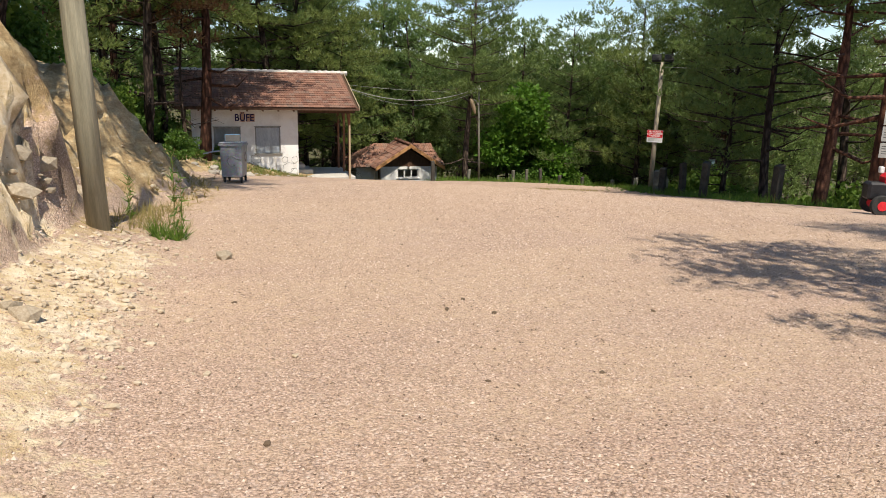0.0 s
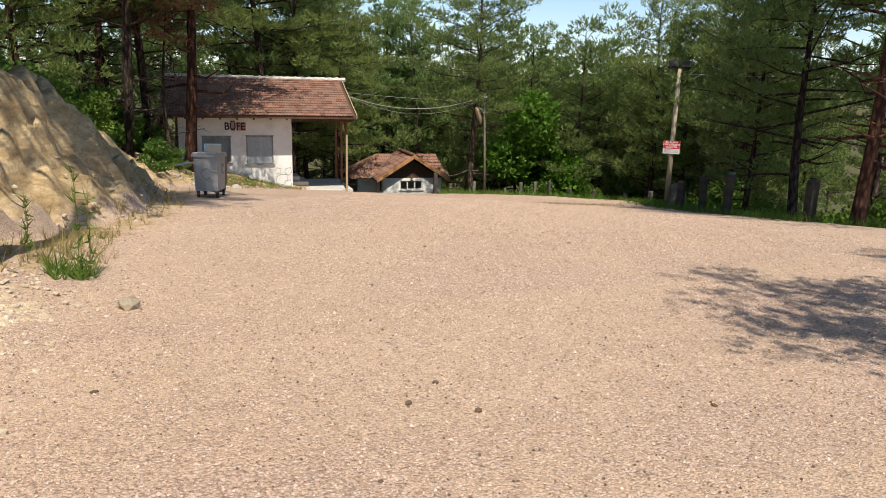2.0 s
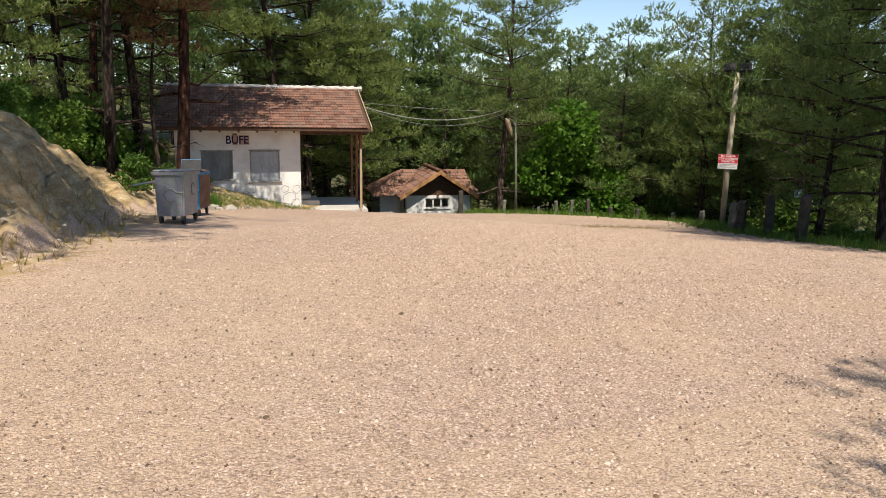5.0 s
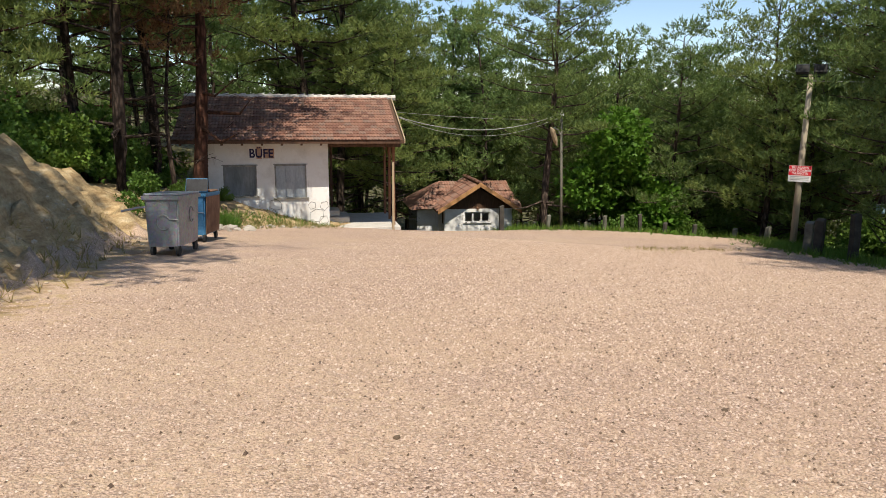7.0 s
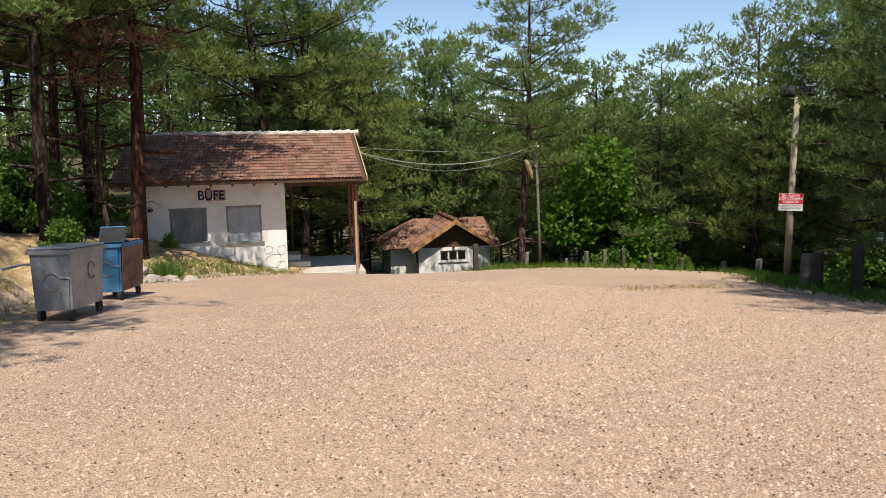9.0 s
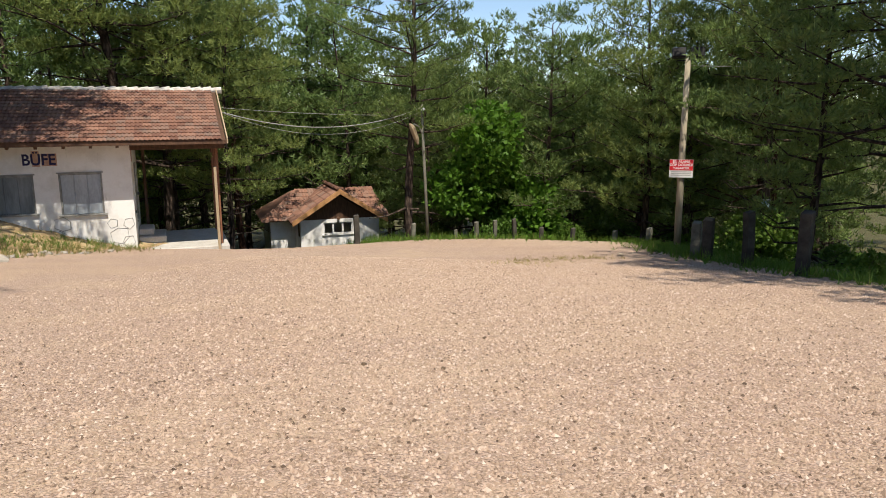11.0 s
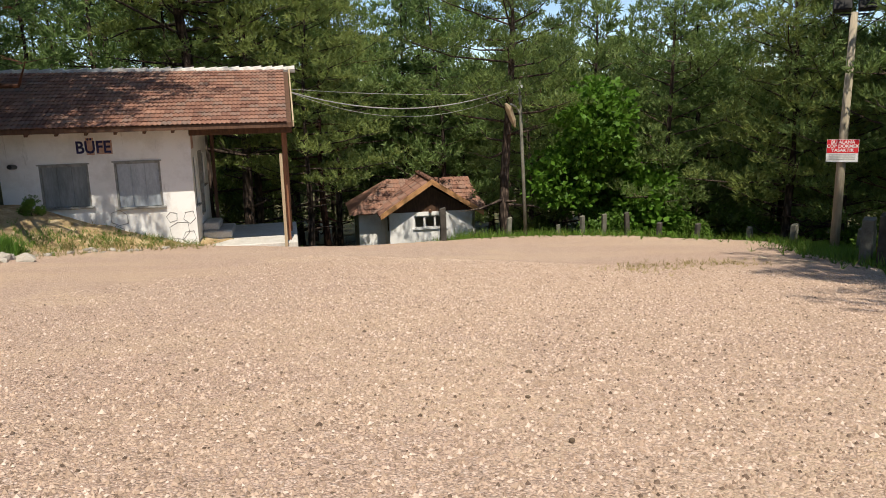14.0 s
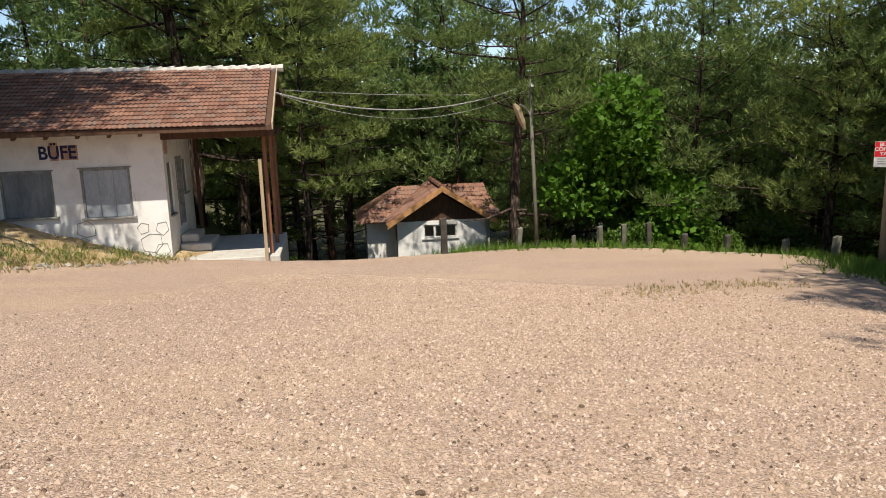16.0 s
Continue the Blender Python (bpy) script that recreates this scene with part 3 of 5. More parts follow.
def shutter_window(parent, x0, z0, x1, z1, y, material, label, boards):
    win = part("shutter_window", box(x0, y + 0.05, z0, x1, y + 0.08, z1), material, parent, label)
    fr = bmesh.new()
    t = 0.045
    box(x0, y - 0.012, z1 - t, x1, y + 0.05, z1, bm=fr)
    box(x0, y - 0.012, z0, x0 + t, y + 0.05, z1 - t, bm=fr)
    box(x1 - t, y - 0.012, z0, x1, y + 0.05, z1 - t, bm=fr)
    part("window_frame", fr, M["frame_grey"], win)
    part("window_sill", box(x0 - 0.06, y - 0.07, z0 - 0.05, x1 + 0.06, y + 0.05, z0, 0.008), M["frame_grey"], win)
    part("lintel_strip", box(x0 - 0.04, y - 0.03, z1, x1 + 0.04, y + 0.0, z1 + 0.03), M["frame_grey"], win)
    for i in range(boards):
        a = x0 + t + (x1 - x0 - 2 * t) * i / boards
        b = x0 + t + (x1 - x0 - 2 * t) * (i + 1) / boards
        part("shutter_board", box(a + 0.004, y + 0.03, z0 + 0.005, b - 0.004, y + 0.05, z1 - t, 0.003), material, win)


def build_kiosk():
    k = empty("kiosk", KIOSK_AT, "whitewashed snack kiosk with tiled roof and open wooden porch", "kiosk")
    w1, w2 = (3.60, -1.62, 4.67, -0.62), (5.25, -1.69, 6.29, -0.60)
    part("wall", wall_with_holes(KX0, KX1, KZ, KTOP, KY0, KY0 + 0.2, [w1, w2]), M["white"], k, "whitewashed front wall with flaking base")
    part("wall", box(KX0, KY1 - 0.2, KZ, KX1, KY1, KTOP), M["white"], k)
    part("wall", box(KX0, KY0 + 0.2, KZ, KX0 + 0.2, KY1 - 0.2, KTOP), M["white"], k)
    dz0 = KZ + 0.62
    xa, xb = KX1 - 0.2, KX1
    sy = [KY0 + 0.2, 30.0, 30.5, 30.95, 31.65, 31.8, 32.3, KY1 - 0.2]
    side = wall_with_holes(sy[0], sy[7], KZ, KTOP, xa, xb, [(sy[1], -1.75, sy[2], -0.55), (sy[3], dz0, sy[4], -0.45), (sy[5], -1.4, sy[6], -0.55)], True)
    part("wall", side, M["white"], k, "whitewashed side wall under the porch")
    part("room_floor", box(KX0 + 0.2, KY0 + 0.2, KZ, KX1 - 0.2, KY1 - 0.2, dz0 - 0.02), M["concrete"], k)
    part("room_ceiling", box(KX0 + 0.2, KY0 + 0.2, KTOP - 0.06, KX1 - 0.2, KY1 - 0.2, KTOP), M["dark_in"], k)
    d = part("door", box(xa + 0.06, sy[3] + 0.03, dz0 + 0.01, xa + 0.11, sy[4] - 0.03, -0.48, 0.006), M["shutter"], k, "pale grey painted door, closed")
    part("door_handle", tube([(xb - 0.09, 31.5, -1.2), (xb - 0.03, 31.5, -1.2), (xb - 0.03, 31.38, -1.2)], 0.012, 6), M["frame_grey"], d)
    fr = bmesh.new()
    box(xb - 0.09, sy[3], dz0, xb + 0.015, sy[3] + 0.05, -0.45, bm=fr)
    box(xb - 0.09, sy[4] - 0.05, dz0, xb + 0.015, sy[4], -0.45, bm=fr)
    box(xb - 0.09, sy[3] + 0.05, -0.5, xb + 0.015, sy[4] - 0.05, -0.45, bm=fr)
    part("door_frame", fr, M["frame_grey"], d)
    for a, b, z0, z1 in ((sy[1], sy[2], -1.75, -0.55), (sy[5], sy[6], -1.4, -0.55)):
        sw = part("side_shutter", box(xb - 0.08, a, z0, xb - 0.04, b, z1), M["shutter_dark"], k)
        part("window_sill", box(xb - 0.04, a - 0.04, z0 - 0.04, xb + 0.05, b + 0.04, z0), M["frame_grey"], sw)
    part("side_notice", box(xb + 0.001, 29.85, -0.34, xb + 0.012, 30.2, -0.02), M["orange"], k, "faded orange painted square")
    shutter_window(k, *w1, KY0, M["shutter_dark"], "dark stained grey shutter, closed", 3)
    shutter_window(k, *w2, KY0, M["shutter"], "pale blue-grey shutter, closed", 3)
    # painted crazy-paving outlines on the base of the front wall
    for cx, cz, r, n in ((6.62, -2.32, 0.24, 6), (6.86, -2.0, 0.15, 5), (6.83, -2.5, 0.17, 5), (6.45, -1.98, 0.13, 5), (5.25, -1.95, 0.2, 6), (5.2, -2.3, 0.17, 5)):
        pts = []
        for i in range(n + 1):
            a = 2 * math.pi * (i % n) / n + 0.4 + cx
            rr = r * (0.85 + 0.3 * abs(math.sin(i % n * 2.3 + cz)))
            pts.append((min(cx + rr * math.cos(a), KX1 - 0.03), KY0 - 0.001, cz + rr * math.sin(a)))
        part("painted_outline", tube(pts, 0.009, 4), M["frame_grey"], k)
    for x0, x1, z0, z1 in ((4.68, 4.86, -0.40, 0.0), (4.9, 5.26, -0.39, -0.07)):
        part("letter_backing", box(x0, KY0 - 0.005, z0, x1, KY0 - 0.001, z1), M["orange"], k, "faded orange square behind the letters")
    lettering("lettering", "B\u00dcFE", 0.40, M["navy"], pose(4.84, KY0 - 0.008, -0.235, 90, 0, 0) @ Matrix.Diagonal((0.88, 1, 1, 1)), k, 0.003)["label"] = "navy blue painted word"
    part("floodlight_stub", tube([(3.1, KY0, -0.62), (3.1, KY0 - 0.35, -0.6)], 0.055, 8), M["black"], k, "black lamp on the wall")
    # roof
    up = Vector((0, RIDGE_Y - EAVE_Y, RIDGE_Z - EAVE_Z))
    slope = up.length
    upn = up.normalized()
    deck = prism([(EAVE_Y, EAVE_Z - 0.03), (RIDGE_Y, RIDGE_Z - 0.03), (BACK_EAVE_Y, BACK_EAVE_Z - 0.03), (BACK_EAVE_Y, BACK_EAVE_Z - 0.10), (RIDGE_Y, RIDGE_Z - 0.10), (EAVE_Y, EAVE_Z - 0.09)], ROOF_R - ROOF_L - 0.04, "x")
    bmesh.ops.translate(deck, verts=deck.verts, vec=(ROOF_L + 0.02, 0, 0))
    roof = part("roof", deck, M["brown_wood"], k, "reddish clay tile roof with pale mortared ridge")
    part("back_slope", prism([(RIDGE_Y, RIDGE_Z), (BACK_EAVE_Y, BACK_EAVE_Z), (BACK_EAVE_Y, BACK_EAVE_Z - 0.025), (RIDGE_Y, RIDGE_Z - 0.025)], 7.1, "x"), M["tile"], roof).location = (ROOF_L + 0.06, 0, 0)
    for y0, z0, y1, z1 in ((EAVE_Y, EAVE_Z, RIDGE_Y, RIDGE_Z), (BACK_EAVE_Y, BACK_EAVE_Z, RIDGE_Y, RIDGE_Z)):
        b = prism([(y0, z0 + 0.05), (y1, z1 + 0.05), (y1, z1 - 0.1), (y0, z0 - 0.1)], 0.035, "x")
        part("verge_board", b, M["bare_wood"], roof).location = (ROOF_R, 0, 0)
    part("eave_board", box(ROOF_L, EAVE_Y - 0.025, EAVE_Z - 0.11, ROOF_R, EAVE_Y, EAVE_Z + 0.0), M["brown_wood"], roof)
    x = ROOF_L + 0.25
    while x < KX1:
        part("rafter_end", prism([(EAVE_Y + 0.01, EAVE_Z - 0.17), (EAVE_Y + 0.01, EAVE_Z - 0.095), (KY0, EAVE_Z + 0.23), (KY0, EAVE_Z + 0.15)], 0.07, "x"), M["brown_wood"], roof).location = (x, 0, 0)
        x += 0.62
    gab = prism([(KY0, KTOP), (KY0, EAVE_Z + 0.22), (RIDGE_Y, RIDGE_Z - 0.14), (KY1, RIDGE_Z - 0.40), (KY1, KTOP)], 0.12, "x")
    part("gable_wall", gab, M["brown_wood"], k).location = (KX1 - 0.16, 0, 0)
    part("gable_wall", prism([(KY0, KTOP), (KY0, EAVE_Z + 0.22), (RIDGE_Y, RIDGE_Z - 0.14), (KY1, RIDGE_Z - 0.40), (KY1, KTOP)], 0.12, "x"), M["white"], k).location = (KX0 + 0.02, 0, 0)
    # porch timbers
    part("porch_beam", box(KX1, 29.62, -0.02, ROOF_R - 0.02, 29.76, 0.16, 0.008), M["brown_wood"], k)
    part("porch_beam", box(KX1, 32.55, -0.02, ROOF_R - 0.02, 32.69, 0.16, 0.008), M["brown_wood"], k)
    part("porch_beam", box(9.22, 29.76, -0.02, 9.36, 32.55, 0.14, 0.008), M["brown_wood"], k)
    part("porch_ceiling", box(KX1 + 0.01, 29.5, 0.165, ROOF_R - 0.05, 32.9, 0.19), M["brown_wood"], k)
    for x, y, mat in ((9.25, 29.75, "red_wood"), (9.29, 31.2, "red_wood"), (9.29, 32.6, "red_wood"), (7.25, 32.6, "brown_wood")):
        p = part("porch_post", box(x - 0.045, y - 0.045, KZ - 0.3, x + 0.045, y + 0.045, -0.02, 0.01), M[mat], k)
        part("brace", tube([(x, y + 0.06, -0.55), (x, y + 0.5, -0.02)], 0.035, 4), M[mat], p)
    part("porch_floor", box(KX1 + 0.005, 29.42, KZ - 1.2, 9.45, 32.9, KZ + 0.02, 0.02), M["concrete"], k, "pale concrete porch slab")
    part("step", box(KX1 + 0.01, 30.55, KZ + 0.02, KX1 + 0.75, 31.95, KZ + 0.22, 0.03), M["concrete"], k, "worn whitewashed step")
    part("step", box(KX1 + 0.01, 30.75, KZ + 0.22, KX1 + 0.42, 31.75, KZ + 0.42, 0.03), M["concrete"], k, "worn whitewashed step")
    ridge = bmesh.new()
    x = ROOF_L
    while x < ROOF_R:
        tube([(x, RIDGE_Y, RIDGE_Z - 0.01 + rng.uniform(-0.012, 0.012)), (x + 0.33, RIDGE_Y, RIDGE_Z + 0.015 + rng.uniform(-0.01, 0.015))], [0.085, 0.105], 8, bm=ridge)
        x += 0.3
    part("ridge_tiles", ridge, M["mortar"], roof, "pale mortared ridge tiles")
    lay_tiles(roof, Vector((ROOF_L + 0.02, EAVE_Y - 0.05, EAVE_Z - 0.01)), Vector((1, 0, 0)), upn, 0.218, slope / 16.0, 33, 16, 300)


build_kiosk()
stick = empty("leaning_stick", KIOSK_AT @ pose(9.17, 29.28, KZ), "pale bare timber prop standing by the porch", "wooden prop")
part("timber", box(-0.04, -0.04, -0.3, 0.035, 0.035, 2.25, 0.008), M["bare_wood"], stick)


# ---- the small house below ----
def build_house():
    m = pose(17.0, 38.3, -6.0, 0, 0, -14)
    h = empty("small_house", m, "small white house with orange-edged gable and tiled roof", "house")
    W, D, E, A, B = 1.75, 3.4, 2.3, 1.36, 1.08   # half width, depth, eave height, front gable rise, rear ridge rise
    wx0, wx1, wz0, wz1 = -0.72, 0.60, 1.62, 2.14
    part("wall", wall_with_holes(-W, W, 0, E, 0, 0.2, [(wx0, wz0, wx1, wz1)]), M["white"], h, "bright whitewashed front wall")
    part("wall", box(-W, 0.2, 0, -W + 0.2, D, E), M["white"], h)
    part("wall", box(W - 0.2, 0.2, 0, W, D, E), M["white"], h)
    part("wall", box(-W + 0.2, D - 0.2, 0, W - 0.2, D, E), M["white"], h)
    part("ceiling_boards", box(-W + 0.2, 0.2, E - 0.05, W - 0.2, D - 0.2, E), M["dark_in"], h)
    part("gable", prism([(-W, E), (W, E), (0, E + A * W / (W + 0.38) - 0.06)], 0.12), M["brown_wood"], h, "dark brown boarded gable").location = (0, 0.04, 0)
    win = part("window", wall_with_holes(wx0, wx1, wz0, wz1, 0.05, 0.11, [(wx0 + 0.05, wz0 + 0.05, -0.32, wz1 - 0.05), (-0.24, wz0 + 0.05, 0.12, wz1 - 0.05), (0.2, wz0 + 0.05, wx1 - 0.05, wz1 - 0.05)]), M["sign_white"], h, "white framed three-part window")
    for a, b in ((wx0 + 0.05, -0.32), (-0.24, 0.12), (0.2, wx1 - 0.05)):
        part("pane", box(a, 0.075, wz0 + 0.05, b, 0.085, wz1 - 0.05), M["glass"], win)
    part("window_sill", box(wx0 - 0.08, -0.06, wz0 - 0.05, wx1 + 0.08, 0.05, wz0), M["sign_white"], win)
    part("wall_lamp", tube([(-0.05, -0.001, 2.36), (-0.05, -0.14, 2.33)], [0.05, 0.07], 8), M["rust"], h, "small rusty lamp over the window")
    part("side_window", box(-W - 0.012, 0.35, 1.5, -W + 0.01, 0.75, 2.2), M["brown_wood"], h)
    # gabled front roof, with a cross ridge behind
    ov, yf, yb = 0.40, -0.42, 3.9
    wide = W + ov
    sl = Vector((wide, 0, A)).normalized()
    L = math.hypot(wide, A)
    for s in (-1, 1):
        pan = prism([(s * wide, E - 0.10), (0, E + A - 0.10), (0, E + A - 0.16), (s * wide, E - 0.16)], yb - yf)
        r = part("roof_slope", pan, M["brown_wood"], h, "weathered clay tile roof slope")
        r.location = (0, yf, 0)
        brd = prism([(s * wide, E + 0.03), (0, E + A + 0.03), (0, E + A - 0.2), (s * wide, E - 0.2)], 0.04)
        part("barge_board", brd, M["orange_wood"], h, "orange varnished barge board").location = (0, yf - 0.04, 0)
        up = Vector((-s * sl.x, 0, sl.z))
        start = Vector((s * wide, 0.03 if s > 0 else yb - yf, E - 0.10))
        lay_tiles(r, start, Vector((0, s, 0)), up, 0.30, L / 7, 14, 7, 98, jitter=0.01)
    rt = bmesh.new()
    y = yf
    while y < yb - 0.2:
        tube([(0, y, E + A + 0.01), (0, y + 0.36, E + A - 0.005)], [0.10, 0.08], 8, bm=rt)
        y += 0.33
    part("ridge_tiles", rt, M["tile"], h)
    # cross wing behind
    part("rear_wing", box(-2.9, 1.9, 0, 2.3, 5.6, E - 0.15), M["white"], h, "plain rear wing in shade")
    rw = bmesh.new()
    for poly in ([(-3.3, 1.4, E - 0.2), (2.75, 1.4, E - 0.2), (2.35, 3.7, E + B - 0.05), (-1.6, 3.7, E + B - 0.05)], [(-3.3, 6.0, E - 0.2), (-1.6, 3.7, E + B - 0.05), (2.35, 3.7, E + B - 0.05), (2.75, 6.0, E - 0.2)], [(-3.3, 1.4, E - 0.2), (-1.6, 3.7, E + B - 0.05), (-3.3, 6.0, E - 0.2)], [(2.75, 1.4, E - 0.2), (2.75, 6.0, E - 0.2), (2.35, 3.7, E + B - 0.05)], [(-3.3, 1.4, E - 0.2), (-3.3, 6.0, E - 0.2), (2.75, 6.0, E - 0.2), (2.75, 1.4, E - 0.2)]):
        rw.faces.new([rw.verts.new(p) for p in poly])
    bmesh.ops.remove_doubles(rw, verts=rw.verts, dist=1e-4)
    bmesh.ops.recalc_face_normals(rw, faces=rw.faces)
    wing = part("wing_roof", rw, M["tile"], h, "darker tiled roof of the rear wing")
    a, b = Vector((-3.3, 1.4, E - 0.2)), Vector((-1.6, 3.7, E + B - 0.05))
    upv = Vector((0, 2.3, B + 0.15)).normalized()
    run = math.hypot(2.3, B + 0.15)
    lay_tiles(wing, Vector((-3.3, 1.36, E - 0.19)), Vector((1, 0, 0)), upv, 0.30, run / 8, 20, 8, 160, keep=lambda c, r: c * 0.30 > 1.7 * r / 8 + 0.05 and c * 0.3 < 6.05 - 0.4 * r / 8 - 0.25, jitter=0.01)


build_house()


# ---- waste containers ----
def waste_bin(m, label, body_mat, side_mat, lid_mat, lid_open, group="waste containers"):
    b = empty("waste_container", m, label, "waste container", group)
    w, l, z0, z1 = 0.28, 0.55, 0.16, 0.99
    bm = bmesh.new()
    lo = [bm.verts.new((x * 0.9, y * 0.93, z0)) for x, y in ((-w, -l), (w, -l), (w, l), (-w, l))]
    hi = [bm.verts.new((x, y, z1)) for x, y in ((-w, -l), (w, -l), (w, l), (-w, l))]
    bm.faces.new(lo[::-1])
    for i in range(4):
        j = (i + 1) % 4
        bm.faces.new((lo[i], lo[j], hi[j], hi[i]))
    if not lid_open:
        bm.faces.new(hi)
    inner = [bm.verts.new((x * 0.94, y * 0.96, z1)) for x, y in ((-w, -l), (w, -l), (w, l), (-w, l))]
    deep = [bm.verts.new((x * 0.85, y * 0.9, z0 + 0.03)) for x, y in ((-w, -l), (w, -l), (w, l), (-w, l))]
    if lid_open:
        for i in range(4):
            j = (i + 1) % 4
            bm.faces.new((hi[i], hi[j], inner[j], inner[i]))
            bm.faces.new((inner[i], inner[j], deep[j], deep[i]))
        bm.faces.new(deep)
    else:
        for v in inner + deep:
            bm.verts.remove(v)
    bmesh.ops.bevel(bm, geom=[e for e in bm.edges if abs(e.verts[0].co.z - e.verts[1].co.z) > 0.5], offset=0.03, segments=2, affect="EDGES")
    body = part("body", bm, M[body_mat], b)
    rim = bmesh.new()
    for x0, y0, x1, y1 in ((-w - 0.025, -l - 0.025, w + 0.025, -l), (-w - 0.025, l, w + 0.025, l + 0.025), (-w - 0.025, -l, -w, l), (w, -l, w + 0.025, l)):
        box(x0, y0, z1 - 0.05, x1, y1, z1 + 0.012, bm=rim)
    part("rim", rim, M[body_mat], body)
    # pressed ring on the front and on the long side
    for n, (cx, cy, rz) in enumerate(((0.02, -l * 0.965 - 0.008, 0), (w * 0.965 + 0.008, 0.1, 90))):
        pts = []
        for i in range(13):
            a = radians(25 + 290 * i / 12)
            pts.append((0.11 * math.cos(a), 0, 0.11 * math.sin(a) * 1.15))
        if n == 0:
            pts = [(0.24, 0, 0.05)] + pts
        ring = part("pressed_ring", tube(pts, 0.010, 6), M["frame_grey" if side_mat == "zinc" else "zinc"], body)
        ring.matrix_basis = pose(cx, cy, 0.56 if n == 0 else 0.66, 4 if n == 0 else 0, 0, rz)
    if side_mat != body_mat:
        part("side_sheet", prism([(-l * 0.92, z0 + 0.02), (l * 0.92, z0 + 0.02), (l * 0.97, z1 - 0.06), (-l * 0.97, z1 - 0.06)], 0.012, "x"), M[side_mat], body, "rusted brown side sheet").matrix_basis = pose(w * 0.93 + 0.006, 0, 0, 0, 2.2, 0)
    for s in (-1, 1):
        br = part("lift_arm", tube([(-w + 0.01, -l * 0.3, 0.80), (-w - 0.2, -l * 0.6, 0.79), (-w - 0.42, -l * 0.8, 0.74)], 0.018, 6), M[body_mat], body) if s < 0 else None
    if lid_open:
        lid = part("lid", box(-w * 0.8, 0.0, 0, w * 0.8, 0.04, 0.30, 0.012), M[lid_mat], b, "open faded blue lid with dark underside")
        part("lid_underside", box(-w * 0.74, -0.008, 0.02, w * 0.8, -0.001, 0.28), M["black"], lid)
        lid.matrix_basis = pose(0.02, -0.2, z1 + 0.02, -20, 0, 0)
        part("lid", box(-w, 0.02, z1 + 0.015, w, l, z1 + 0.05, 0.012), M[side_mat], b)
    else:
        part("lid", box(-w - 0.01, -l - 0.01, z1 + 0.014, w + 0.01, -0.01, z1 + 0.05, 0.012), M[lid_mat], b)
        part("lid", box(-w - 0.01, 0.01, z1 + 0.014, w + 0.01, l + 0.01, z1 + 0.05, 0.012), M[lid_mat], b)
    for x in (-w * 0.75, w * 0.75):
        for y in (-l * 0.78, l * 0.78):
            c = part("caster", box(x - 0.035, y - 0.05, 0.1, x + 0.035, y + 0.05, z0 + 0.01, 0.008), M["zinc"], b)
            bm = bmesh.new()
            bmesh.ops.create_cone(bm, cap_ends=True, segments=14, radius1=0.085, radius2=0.085, depth=0.045, matrix=pose(x + 0.02, y - 0.03, 0.085, 0, 90, 0))
            part("wheel", bm, M["rubber"], c)
    return b


waste_bin(pose(1.5, 19.0, gz(1.5, 19.0), -4, 0, -22), "dented galvanised steel waste container with lids closed", "zinc", "zinc", "zinc", False)
waste_bin(pose(2.12, 21.5, gz(2.12, 21.5), -4, 0, -20), "rusty blue waste container with its lid open", "blue", "rust", "blue", True)


